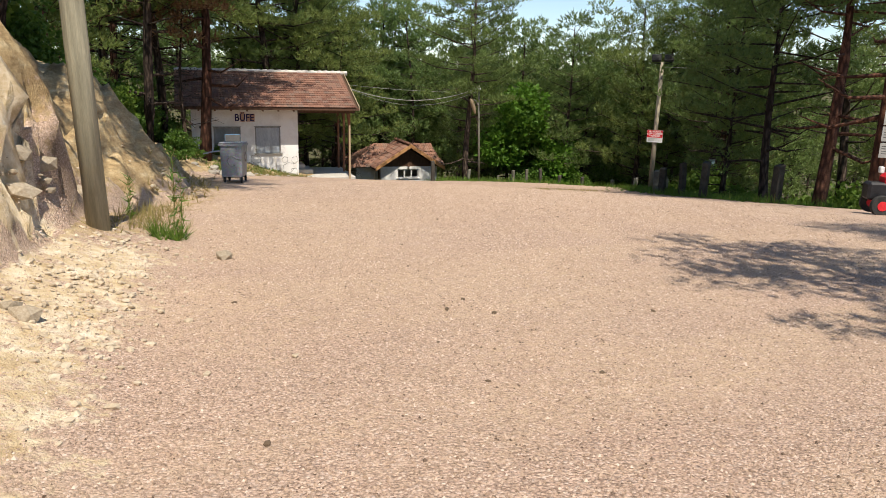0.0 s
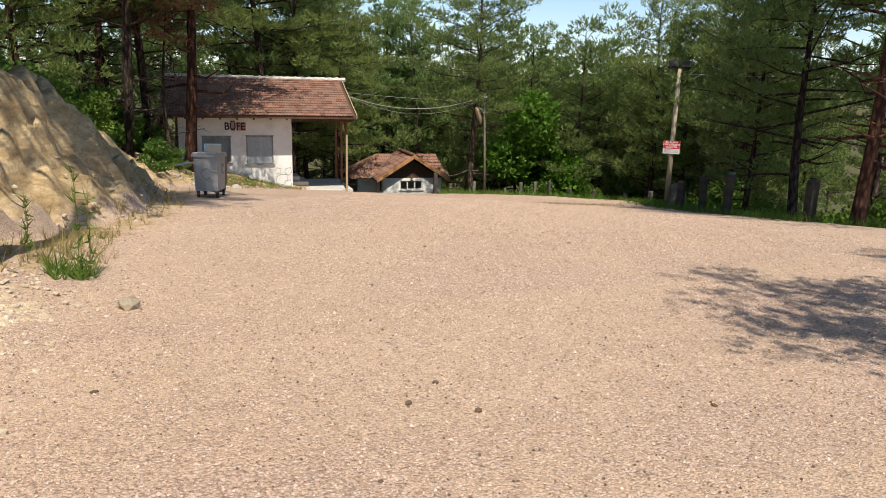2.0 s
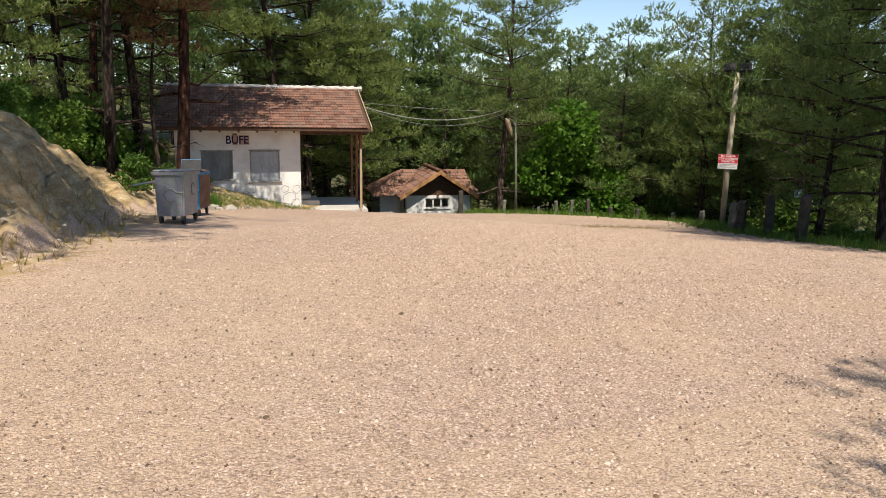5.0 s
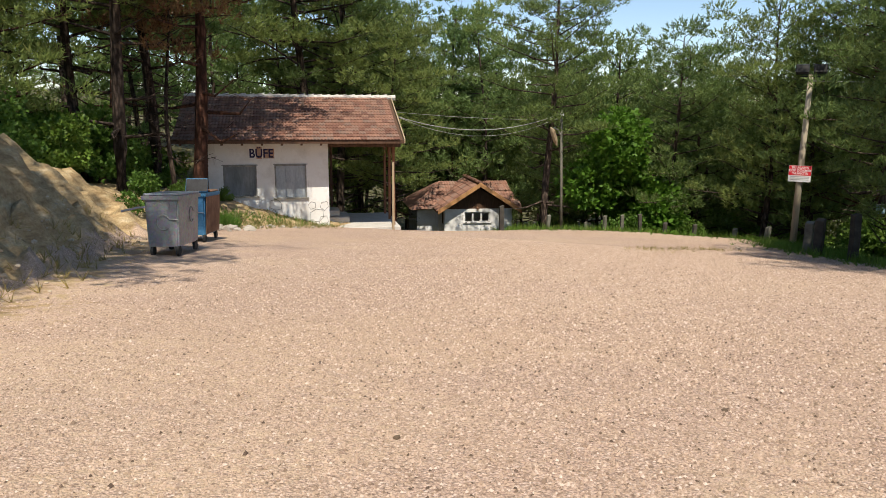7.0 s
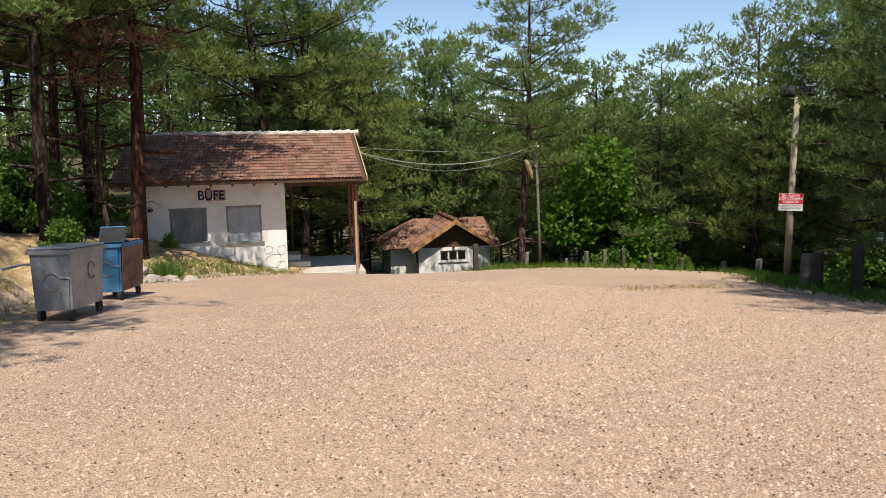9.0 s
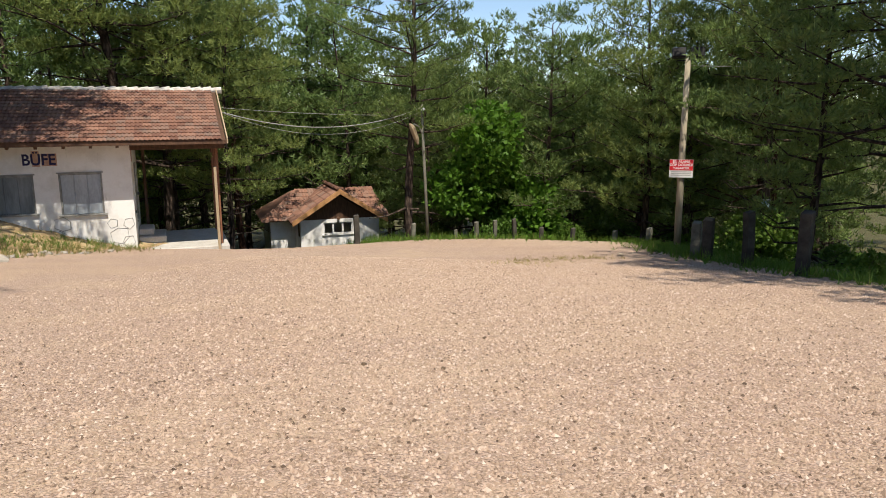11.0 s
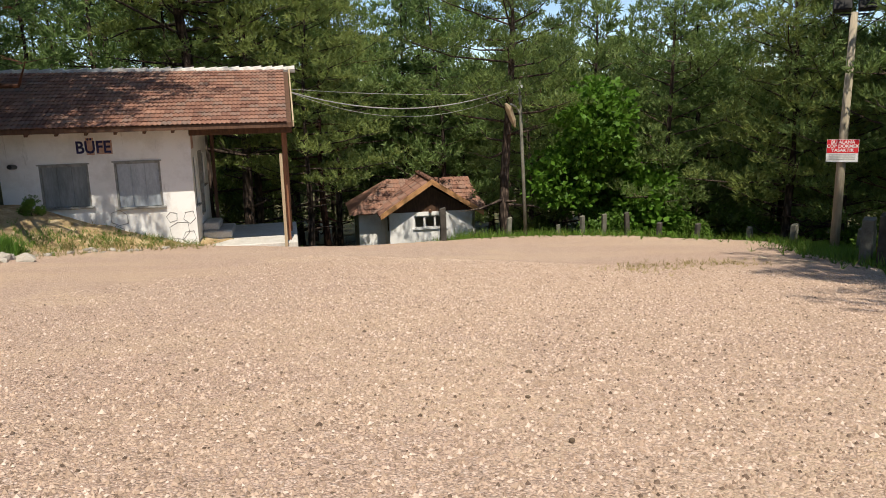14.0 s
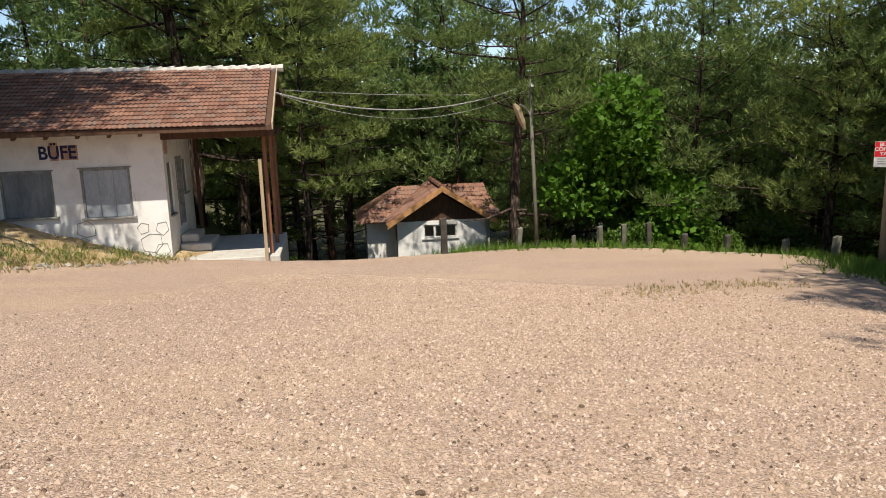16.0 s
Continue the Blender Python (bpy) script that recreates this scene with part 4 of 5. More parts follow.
# ---- poles, sign, posts, cables ----
def build_poles():
    lp = empty("wooden_pole", pose(-2.65, 8.76, -0.22, 0, -1.5, 0), "weathered grey wooden utility pole at the bank", "pole")
    part("shaft", tube([(0, 0, -0.3), (0, 0, 2), (0.02, 0.01, 5), (0.03, 0.0, 7.5)], [0.125, 0.12, 0.105, 0.095], 14), M["pole_wood"], lp, smooth=True)
    base = Vector((21.5, 23.2, gz(21.5, 23.2)))
    sp = empty("sign_pole", Matrix.Translation(base), "pale wooden pole with floodlights on top", "pole")
    part("shaft", tube([(0, 0, -0.3), (0.01, 0, 2.8), (0.08, 0.02, 5.75)], [0.115, 0.10, 0.08], 12), M["pale_pole"], sp, smooth=True)
    for dx, dy in ((-0.22, 0.18), (0.20, -0.16)):
        fl = part("floodlight", box(-0.2, -0.09, -0.15, 0.2, 0.09, 0.15, 0.02), M["black"], sp, "black floodlight")
        fl.matrix_basis = pose(0.08 + dx, dy, 5.92, -20, 0, -50)
        part("glass_front", box(-0.17, -0.10, -0.12, 0.17, -0.092, 0.12), M["rubber"], fl)
    part("lamp_bracket", tube([(-0.2, 0.2, 5.7), (0.3, -0.15, 5.7)], 0.02, 6), M["black"], sp)
    sg = empty("warning_sign", pose(base.x - 0.11, base.y - 0.09, base.z + 2.52, 0, 0, -50), "red and white metal sign forbidding rubbish dumping", "sign")
    part("panel", box(-0.34, -0.012, -0.27, 0.34, 0, 0.27), M["sign_white"], sg)
    part("red_field", box(-0.335, -0.016, -0.055, 0.335, -0.0125, 0.265), M["red"], sg)
    for i, t in enumerate(("BU ALANA", "\u00c7\u00d6P D\u00d6KMEK", "YASAKTIR")):
        lettering("lettering", t, 0.105, M["sign_white"], pose(0, -0.018, 0.205 - 0.098 * i, 90, 0, 0), sg, 0.002)
    for z in (-0.10, -0.15, -0.2):
        part("text_bar", box(-0.28, -0.015, z - 0.012, 0.28, -0.0125, z + 0.012), M["paper"], sg)
    lb = Vector((17.05, 30.7, gz(17.05, 30.7)))
    lm = empty("street_lamp", Matrix.Translation(lb), "slender grey street lamp post with drooping head", "street lamp")
    part("post", tube([(0, 0, -0.3), (-0.1, 0, 2.2), (-0.22, 0, 4.9)], [0.065, 0.055, 0.045], 10), M["post_concrete"], lm, smooth=True)
    part("arm", tube([(-0.2, 0, 3.9), (-0.38, -0.06, 4.12), (-0.6, -0.12, 4.2)], 0.03, 6), M["wire"], lm)
    part("lamp_head", tube([(-0.42, -0.07, 3.5), (-0.5, -0.09, 3.7), (-0.68, -0.14, 4.08), (-0.8, -0.17, 4.22)], [0.03, 0.09, 0.11, 0.04], 8), M["bare_wood"], lm, "pale lamp head")
    part("insulator", tube([(-0.22, -0.02, 4.7), (-0.22, -0.16, 4.72)], 0.05, 6), M["sign_white"], lm)


def cable(a, b, sag, r, label):
    a, b = Vector(a), Vector(b)
    pts = [a.lerp(b, i / 24) - Vector((0, 0, sag * 4 * (i / 24) * (1 - i / 24))) for i in range(25)]
    ob = new("overhead_cable", mesh_of("overhead_cable", tube(pts, r, 5), M["wire"]))
    tagged(ob, label, "cable", "overhead cables")


build_poles()
TOP = (16.83, 30.68, gz(17.3, 30.6) + 4.72)
cable((9.65, 30.0, 0.98), TOP, 0.55, 0.015, "pale sagging cable from the kiosk roof")
cable((9.68, 30.2, 0.98), (16.83, 30.7, TOP[2] - 0.12), 0.72, 0.007, "thin sagging cable from the kiosk roof")
cable((10.2, 33.5, 1.2), (16.83, 30.74, TOP[2] - 0.25), 0.1, 0.008, "thin taut cable to the lamp post")
cable((21.6, 23.2, gz(21.5, 23.2) + 5.55), (34, 15, 3.0), 0.3, 0.012, "thin cable from the floodlight pole")


def concrete_post(x, y, h, w, tilt, dark):
    p = empty("fence_post", pose(x, y, gz(x, y), tilt, tilt * 0.6, rng.uniform(-30, 30)), "dark mossy square fence post" if dark else "grey weathered concrete fence post", "fence post", "fence posts round the car park")
    bm = box(-w, -w, -0.3, w, w, h, 0.015)
    bmesh.ops.bisect_plane(bm, geom=bm.verts[:] + bm.edges[:] + bm.faces[:], plane_co=(0, 0, h * 0.5), plane_no=(0, 0, 1))
    for v in bm.verts:
        if v.co.z > h * 0.9:
            v.co.z += v.co.x * 0.25
        v.co.x += 0.012 * math.sin(v.co.z * 4 + x)
    part("post", bm, M["post_dark" if dark else "post_concrete"], p)
    return p


for x, y, h, w, tilt, dark in ((13.75, 29.8, 0.95, 0.085, 0, True), (16.7, 31.2, 0.85, 0.07, 2, False), (18.6, 31.2, 0.7, 0.065, -1, False), (19.2, 30.7, 0.95, 0.07, 1, False),
                               (19.7, 30.2, 0.95, 0.07, 2, False), (20.2, 29.6, 0.9, 0.07, -2, True), (20.9, 28.9, 0.6, 0.07, 1, True), (22.1, 28.5, 0.85, 0.07, 1, True), (23.3, 27.5, 0.9, 0.085, 0, False),
                               (23.3, 25.9, 0.8, 0.085, 2, False), (21.6, 22.5, 0.7, 0.14, 1, False), (21.0, 22.0, 0.75, 0.14, -1, False), (19.1, 20.7, 0.95, 0.11, 1, False), (18.8, 20.1, 1.05, 0.12, 0, True),
                               (18.1, 18.5, 1.25, 0.10, -1, True), (16.7, 16.4, 1.25, 0.11, 1, True), (16.0, 13.2, 1.15, 0.12, 0, True)):
    concrete_post(x, y, h, w, tilt, dark)


# ---- trees ----
def blades_mesh(name, centres, n, length, width, material, seed, up=0.3, out=None, broad=False, wild=1.0):
    """Tufts of thin blades round each centre. Shape arrays are built at once."""
    r = np.random.default_rng(seed)
    c = np.repeat(np.asarray(centres), n, axis=0)
    d = r.normal(size=c.shape) * wild
    d[:, 2] += up
    if out is not None:
        d += np.repeat(out, n, axis=0) * 0.9
    d /= np.linalg.norm(d, axis=1, keepdims=True)
    s = np.cross(d, r.normal(size=c.shape))
    s /= np.linalg.norm(s, axis=1, keepdims=True)
    ln = length * r.uniform(0.6, 1.25, (len(c), 1))
    wd = width * r.uniform(0.7, 1.3, (len(c), 1))
    base = c + d * ln * 0.05
    if broad:
        mid = c + d * ln * 0.55
        v = np.stack([base, mid - s * wd * 0.5, c + d * ln, mid + s * wd * 0.5], 1).reshape(-1, 3)
        f = (np.arange(len(c)) * 4)[:, None] + np.arange(4)[None]
    else:
        v = np.stack([base - s * wd * 0.5, base + s * wd * 0.5, c + d * ln], 1).reshape(-1, 3)
        f = (np.arange(len(c)) * 3)[:, None] + np.arange(3)[None]
    return raw_mesh(name, v.tolist(), f.tolist(), material)


def pine_proto(seed, h, r0, first, reach, bark_mat, needles, lean=0.0, branches=36, bare=9, clumps=24, tuft=7, size=0.20, blade=0.040):
    """A pine: trunk with its limbs, and a crown of needle tufts in separate sprays."""
    rr = random.Random(seed)
    root = empty("pine_tree", pose(0, 0, -200), "tall pine with rough bark and open green crown", "tree", "pine trees of the wood")
    bend = [(0.10 * h * lean * (i / 8) ** 1.6 + 0.12 * math.sin(i * 0.9 + seed), 0.10 * math.sin(i * 0.7 + seed * 2), -0.5 + (h + 0.5) * i / 8) for i in range(9)]
    rad = [r0 * 1.25] + [r0 * (1 - 0.9 * i / 8) + 0.01 for i in range(1, 9)]
    bm = tube(bend, rad, 10)

    def on_trunk(z):
        u = min(max((z + 0.5) / (h + 0.5) * 8, 0), 7.999)
        i = int(u)
        return Vector(bend[i]).lerp(Vector(bend[i + 1]), u - i)
    shoots, axes = [], []
    for i in range(branches + bare):
        dead = i >= branches
        fz = rr.uniform(first * 0.3, first) if dead else first + (1 - first) * (i + rr.random()) / branches
        a = i * 2.4 + rr.uniform(-0.5, 0.5)
        prof = math.sin(math.pi * min(1.0, 0.32 + 0.56 * (fz - first) / (1 - first + 1e-6))) ** 0.8 if not dead else 0.5
        L = reach * max(prof, 0.2) * rr.uniform(0.5, 1.25)
        p0 = on_trunk(fz * h)
        rise = rr.uniform(-0.15, 0.3) + (0.55 * (fz - first))
        d = Vector((math.cos(a), math.sin(a), rise))
        p1 = p0 + d * L * 0.55 + Vector((rr.uniform(-0.2, 0.2), rr.uniform(-0.2, 0.2), rr.uniform(-0.2, 0.1)))
        p2 = p0 + d * L + Vector((rr.uniform(-0.3, 0.3), rr.uniform(-0.3, 0.3), rr.uniform(-0.05, 0.4)))
        thick = 0.012 + r0 * 0.26 * (1.1 - fz)
        tube([p0, p1, p2], [thick, thick * 0.6, 0.008], 4, bm=bm, cap=False)
        if dead:
            for _ in range(4):
                q = p0.lerp(p2, rr.uniform(0.4, 0.95))
                tube([q, q + Vector((rr.uniform(-0.6, 0.6), rr.uniform(-0.6, 0.6), rr.uniform(-0.3, 0.3)))], [0.011, 0.005], 3, bm=bm, cap=False)
            continue
        # flat-bottomed cushions of upright shoots on side twigs along the outer limb
        side = Vector((-d.y, d.x, 0)).normalized()
        pads = max(2, int(L * 1.35 + 0.6))
        for pd in range(pads):
            f = 0.36 + 0.68 * (pd + rr.random()) / pads
            q = p0.lerp(p1, f / 0.55) if f < 0.55 else p1.lerp(p2, min((f - 0.55) / 0.45, 1.05))
            pc = q + side * rr.gauss(0, 0.42) * min(L * 0.4, 1.0) + Vector((0, 0, rr.uniform(0.0, 0.3)))
            tube([q, pc], [0.014, 0.006], 3, bm=bm, cap=False)
            pr = rr.uniform(0.34, 0.74)
            for _ in range(int(clumps * (0.35 + pr * 1.4))):
                o = Vector((rr.gauss(0, 1), rr.gauss(0, 1), abs(rr.gauss(0, 0.75)) - 0.22)).normalized()
                shoots.append(pc + Vector((o.x, o.y, o.z * 0.62)) * pr * rr.uniform(0.55, 1.0))
                axes.append((o + Vector((0, 0, 0.75))).normalized())
    part("trunk", mesh_of("trunk", bm, bark_mat, True), None, root)
    # needles stand in brushes along each shoot
    r = np.random.default_rng(seed)
    c = np.repeat(np.array([tuple(v) for v in shoots]), tuft, axis=0)
    ax = np.repeat(np.array([tuple(v) for v in axes]), tuft, axis=0)
    foot = c + ax * r.uniform(-0.5, 0.6, (len(c), 1)) * size
    part("crown", blades_mesh("crown", foot, 1, size, blade, needles, seed, 0.0, ax * 1.15, False, 0.62), None, root)
    return root


def leafy_proto(name, seed, w, h, count, leaf, material, label, category, group="", stems=5, low=0.0):
    """A rounded leafy crown of lobes, with gaps, over real stems."""
    rr = random.Random(seed)
    r = np.random.default_rng(seed)
    root = empty(name, pose(0, 0, -200), label, category, group)
    bm = bmesh.new()
    lobes = []
    for i in range(16):
        a, q = rr.uniform(0, 6.28), math.sqrt(rr.random())
        z = h * rr.uniform(0.28 + low, 0.9)
        wide = w * (1 - 0.55 * abs(z / h - 0.5) * 1.6) * 0.75
        lobes.append((Vector((math.cos(a) * q * wide, math.sin(a) * q * wide, z)), rr.uniform(0.2, 0.36) * w + 0.05))
    for i in range(stems):
        c, _ = lobes[i]
        tube([(0.05 * i - 0.1, 0, -0.2), (c.x * 0.3, c.y * 0.3, c.z * 0.45), tuple(c)], [0.035 * h * 0.4 + 0.01, 0.02 * h * 0.4 + 0.008, 0.006], 5, bm=bm, cap=False)
    part("stem", bm, M["bark_grey"], root)
    pts, out = [], []
    for i in range(count):
        c, rad = lobes[i % 16]
        o = r.normal(size=3)
        o /= np.linalg.norm(o)
        rad *= r.uniform(0.55, 1.12)
        p = np.array(c) + o * rad * np.array([1, 1, 0.8])
        if p[2] > 0.02:
            pts.append(p)
            out.append(o)
    part("crown", blades_mesh("crown", pts, 3, leaf, leaf * 0.75, material, seed, 0.1, np.array(out), True), None, root)
    return root


PINES = [pine_proto(11, 13.5, 0.20, 0.42, 3.3, M["bark_red"], M["needles"], 0.0, 46),
         pine_proto(12, 12.0, 0.17, 0.32, 3.3, M["bark_grey"], M["needles"], 0.4, 46),
         pine_proto(13, 14.5, 0.22, 0.36, 3.9, M["bark_grey"], M["needles"], -0.3, 54),
         pine_proto(14, 10.5, 0.15, 0.20, 2.9, M["bark_grey"], M["needles"], 0.2, 46),
         pine_proto(15, 9.0, 0.13, 0.14, 2.8, M["bark_red"], M["needles"], -0.2, 42, 4)]
FAR = [pine_proto(32, 12.0, 0.17, 0.28, 3.3, M["bark_grey"], M["needles"], 0.4, 36, 5, 15, 5, 0.30, 0.075),
       pine_proto(33, 14.0, 0.2, 0.30, 3.6, M["bark_grey"], M["needles"], -0.3, 38, 5, 15, 5, 0.30, 0.075),
       pine_proto(34, 10.0, 0.15, 0.15, 2.9, M["bark_grey"], M["needles"], 0.2, 36, 3, 15, 5, 0.30, 0.075)]
DRY = pine_proto(21, 7.0, 0.08, 0.58, 1.7, M["bark_grey"], M["needles_dry"], 0.1, 22, 18, 22, 6, 0.18, 0.04)


def plant(proto, x, y, rz, s, dz=0.0, tilt=0.0, label=""):
    ob = copy_thing(proto, Matrix.LocRotScale((x, y, gz(x, y) + dz), Euler((radians(tilt), 0, radians(rz))), None))
    ob.scale = (s, s, s)
    tagged(ob, label)
    return ob


# trees that stand out by themselves: x, y, kind, turn, scale, lean, label
CHOSEN = [
    (2.75, 27.7, 0, 40, 1.06, 1, "tall red-barked pine standing before the kiosk"),
    (1.6, 29.6, 2, 10, 0.82, -1, "grey slender pine beside the kiosk"),
    (-0.3, 28.5, 1, 190, 0.95, 0, "pine on the slope above the containers"),
    (-2.2, 25.0, 4, 80, 0.9, 0, "low-branched pine on the bank top"),
    (7.9, 36.2, 2, 300, 1.05, 2, "dark pine trunk behind the porch"),
    (9.6, 37.0, 2, 120, 1.0, -2, "dark pine trunk behind the porch"),
    (11.0, 34.8, 1, 15, 0.8, 0, "slender pine between kiosk and house"),
    (12.7, 38.8, 0, 200, 0.85, 1, "pine beside the small house"),
    (17.0, 31.9, 2, 154, 0.82, 0, "thick pine behind the street lamp"),
    (19.6, 42.5, 2, 150, 1.02, 0, "tall pine rising above the skyline"),
    (20.0, 18.3, 3, 20, 0.8, 2, "branching dark pine behind the fence posts"),
    (24.0, 22.1, 1, -32, 0.95, 0, "leaning pale-barked pine with a nest box"),
    (26.0, 23.0, 0, 90, 0.95, 0, "pine behind the floodlight pole"),
    (25.6, 26.2, 3, 45, 0.9, 0, "low-branched pine at the fence corner"),
    (18.4, 15.2, 1, 140, 0.95, 3, "pine at the edge of the car park"),
    (16.9, 12.4, 0, 10, 1.0, 0, "red-barked pine at the edge of the car park"),
    (15.3, 9.9, 0, 220, 1.1, 0, "thick red-barked pine with notices nailed on"),
    (25.0, 27.5, 3, 160, 1.0, 0, "dense pine beyond the fence"),
    (27.0, 24.0, 4, 20, 1.15, 0, "dense pine beyond the fence"),
    (23.5, 31.5, 3, 220, 0.95, 0, "dense pine beyond the fence"),
    (3.4, 1.0, 0, 30, 0.6, 0, "pine by the car park entrance"),
    (7.8, 0.9, 0, 70, 0.7, 0, "pine by the car park entrance"),
    (2.4, -1.7, 0, 170, 0.55, 0, "pine by the car park entrance"),
    (-3.7, 10.8, 0, 40, 0.9, 0, "pine on top of the cut bank"),
    (-3.4, 13.0, 2, 90, 0.78, 8, "pine on top of the cut bank"),
    (-5.2, 15.6, 2, 90, 0.85, 2, "pine on top of the cut bank"),
    (-7.0, 20.5, 1, 90, 0.9, 0, "pine on top of the cut bank"),
    (0.7, 26.6, 2, 70, 0.85, 2, "pine on the slope beside the kiosk"),
    (20.6, 36.4, 3, 70, 0.8, 0, "low-branched pine behind the broad-leaved tree"),
    (22.8, 39.0, 4, 10, 1.0, 0, "dense pine below the car park"),
    (18.6, 45.5, 3, 130, 1.0, 0, "dense pine below the car park"),
    (25.2, 36.0, 4, 200, 1.0, 0, "dense pine below the car park"),
    (15.3, 45.8, 4, 90, 1.15, 0, "dense pine behind the small house"),
    (12.2, 43.0, 3, 30, 0.95, 0, "dense pine behind the small house"),
    (24.2, 44.0, 3, 240, 0.95, 0, "dense pine below the car park"),
    (21.0, 49.0, 4, 300, 1.2, 0, "dense pine below the car park"),
    (28.5, 31.0, 4, 120, 1.1, 0, "dense pine beyond the fence"),
    (10.3, 40.5, 4, 20, 1.1, 0, "dense pine behind the porch"),
    (14.0, 50.0, 3, 20, 1.1, 0, "dense pine behind the small house"),
]
spots = []
for x, y, kind, rz, s, tilt, label in CHOSEN:
    plant(FAR[kind % 2] if y > 40 else PINES[kind], x, y, rz, s, -0.1, tilt, label)
    spots.append((x, y))
plant(DRY, 1.95, 27.6, 30, 0.9, 0, 2, "thin dead pine with dry brown needles")

trng = random.Random(5)
tries = 0
while len(spots) < 150 and tries < 9000:
    tries += 1
    a, q = radians(trng.uniform(-2, 128)), trng.uniform(15, 58)
    x, y = 2 + q * math.cos(a), 8 + q * math.sin(a)
    out = float(side_of(np.array(x), np.array(y), LOT_EDGE, True)[0])
    d = float(bank_rise(np.array(x), np.array(y))[1])
    if not (out > 2.4 and x > 8.5 or d > 3.6):
        continue
    if 1.2 < x < 11.5 and 27 < y < 35.5 or (x - 16.8) ** 2 + (y - 40) ** 2 < 23 or 9 < x < 22 and 28 < y < 38.5 or d > 0 and x > 3.5 and y < 33:
        continue
    if min((x - p) ** 2 + (y - r) ** 2 for p, r in spots) < ((4.4 if x > 14 and y < 27 else 2.3 if x > 6 else 4.0) + q * 0.02) ** 2:
        continue
    if x < 30 and abs((x - 4.5) * 0.613 - (y - 10) * 0.79) < 2.6 and x > 15 and y < 26.5:
        continue
    spots.append((x, y))
    near = q < 31
    kind = trng.choice((0, 1, 2) if x > 16 and y < 24 else (0, 1, 2, 3, 3, 4)) if near else trng.choice((0, 1, 2, 2))
    plant((PINES if near else FAR)[kind], x, y, trng.uniform(0, 360), trng.uniform(0.8, 1.08) * (0.86 if x > 9 and q > 24 and y > 24 else 1.0), -0.1, trng.uniform(-3, 3))

extra = 0
while extra < 26:
    a, q = radians(trng.uniform(38, 78)), trng.uniform(33, 56)
    x, y = 2 + q * math.cos(a), 8 + q * math.sin(a)
    if (x - 16.8) ** 2 + (y - 40) ** 2 < 26 or y < 36 and x < 20 or min((x - p) ** 2 + (y - r) ** 2 for p, r in spots) < 3.2:
        continue
    spots.append((x, y))
    extra += 1
    plant(FAR[2], x, y, trng.uniform(0, 360), trng.uniform(0.8, 1.05), -0.1)

# the bright broad-leaved tree beyond the fence
GREEN = leafy_proto("broadleaf_tree", 31, 2.5, 4.7, 7000, 0.17, M["leaves"], "bright green broad-leaved tree behind the fence", "tree", "", 7)
plant(GREEN, 21.3, 32.9, 0, 1.4, -0.2)
SHRUBS = [leafy_proto("shrub", 40 + i, 0.95, 1.5, 1100, 0.10, M["shrub"], "leafy green shrub of the undergrowth", "shrub", "shrubs of the undergrowth", 5) for i in range(3)]
n = 0
while n < 70:
    if n < 36:
        x, y = trng.uniform(-9, 2.6), trng.uniform(12, 33)
        d = float(bank_rise(np.array(x), np.array(y))[1])
        ok = 2.3 < d < 7 and not (1.5 < x and y < 27.5)
    else:
        x, y = trng.uniform(9.5, 32), trng.uniform(14, 42)
        out = float(side_of(np.array(x), np.array(y), LOT_EDGE, True)[0])
        ok = 2.0 < out < 9 and (x - 16.8) ** 2 + (y - 40) ** 2 > 17 and not (9 < x < 20 and y < 38.5)
    if ok:
        n += 1
        plant(SHRUBS[n % 3], x, y, trng.uniform(0, 360), trng.uniform(0.8, 1.6), -0.1)
for x, y, s in ((2.2, 27.0, 0.5), (3.55, 29.25, 0.32), (1.2, 24.6, 0.7), (11.2, 37.5, 0.8)):
    plant(SHRUBS[0], x, y, 60 * x, s, -0.05)
for p in PINES + FAR + [DRY, GREEN] + SHRUBS:
    for o in (*p.children_recursive, p):
        bpy.data.objects.remove(o)


# ---- grass and weeds ----
def grass_patch(name, label, pts, n, length, width, material, seed):
    me = blades_mesh(name, pts, n, length, width, material, seed, 2.0)
    tagged(new(name, me), label, "grass", kind="stuff")


def along(line, count, spread, r):
    pts = []
    seg = [(Vector(a), Vector(b)) for a, b in zip(line, line[1:])]
    w = [(b - a).length for a, b in seg]
    for _ in range(count):
        a, b = r.choices(seg, w)[0]
        p = a.lerp(b, r.random())
        x, y = p.x + r.gauss(0, spread), p.y + r.gauss(0, spread)
        pts.append((x, y, gz(x, y) - 0.01))
    return pts


grng = random.Random(9)
grass_patch("grass", "green grass along the fence posts", along([(13, 30.9), (17, 31.2), (19.6, 30.3), (21.5, 28.6), (23.5, 26.3), (22.4, 24.2), (20.0, 20.5), (18.9, 18.4), (17.4, 16.2), (16, 11)], 3600, 0.55, grng), 5, 0.30, 0.02, M["grass"], 1)
grass_patch("grass", "green grass on the slope behind the posts", along([(24, 24.5), (22, 21), (20.3, 18), (18.5, 15.5)], 2500, 1.0, grng), 5, 0.22, 0.02, M["grass"], 2)
grass_patch("grass", "mixed green and dry grass before the kiosk", along([(2.6, 26.6), (4.2, 28.3), (5.6, 29.3), (6.9, 29.55)], 700, 0.35, grng), 4, 0.15, 0.011, M["grass"], 3)
grass_patch("grass", "green tuft beside the rubble", along([(3.15, 26.5), (3.4, 26.7)], 120, 0.14, grng), 7, 0.36, 0.02, M["grass"], 4)
grass_patch("dry_grass", "dry straw before the kiosk", along([(2.8, 26.2), (4.9, 28.2), (6.9, 29.4)], 500, 0.4, grng), 4, 0.16, 0.012, M["straw"], 5)
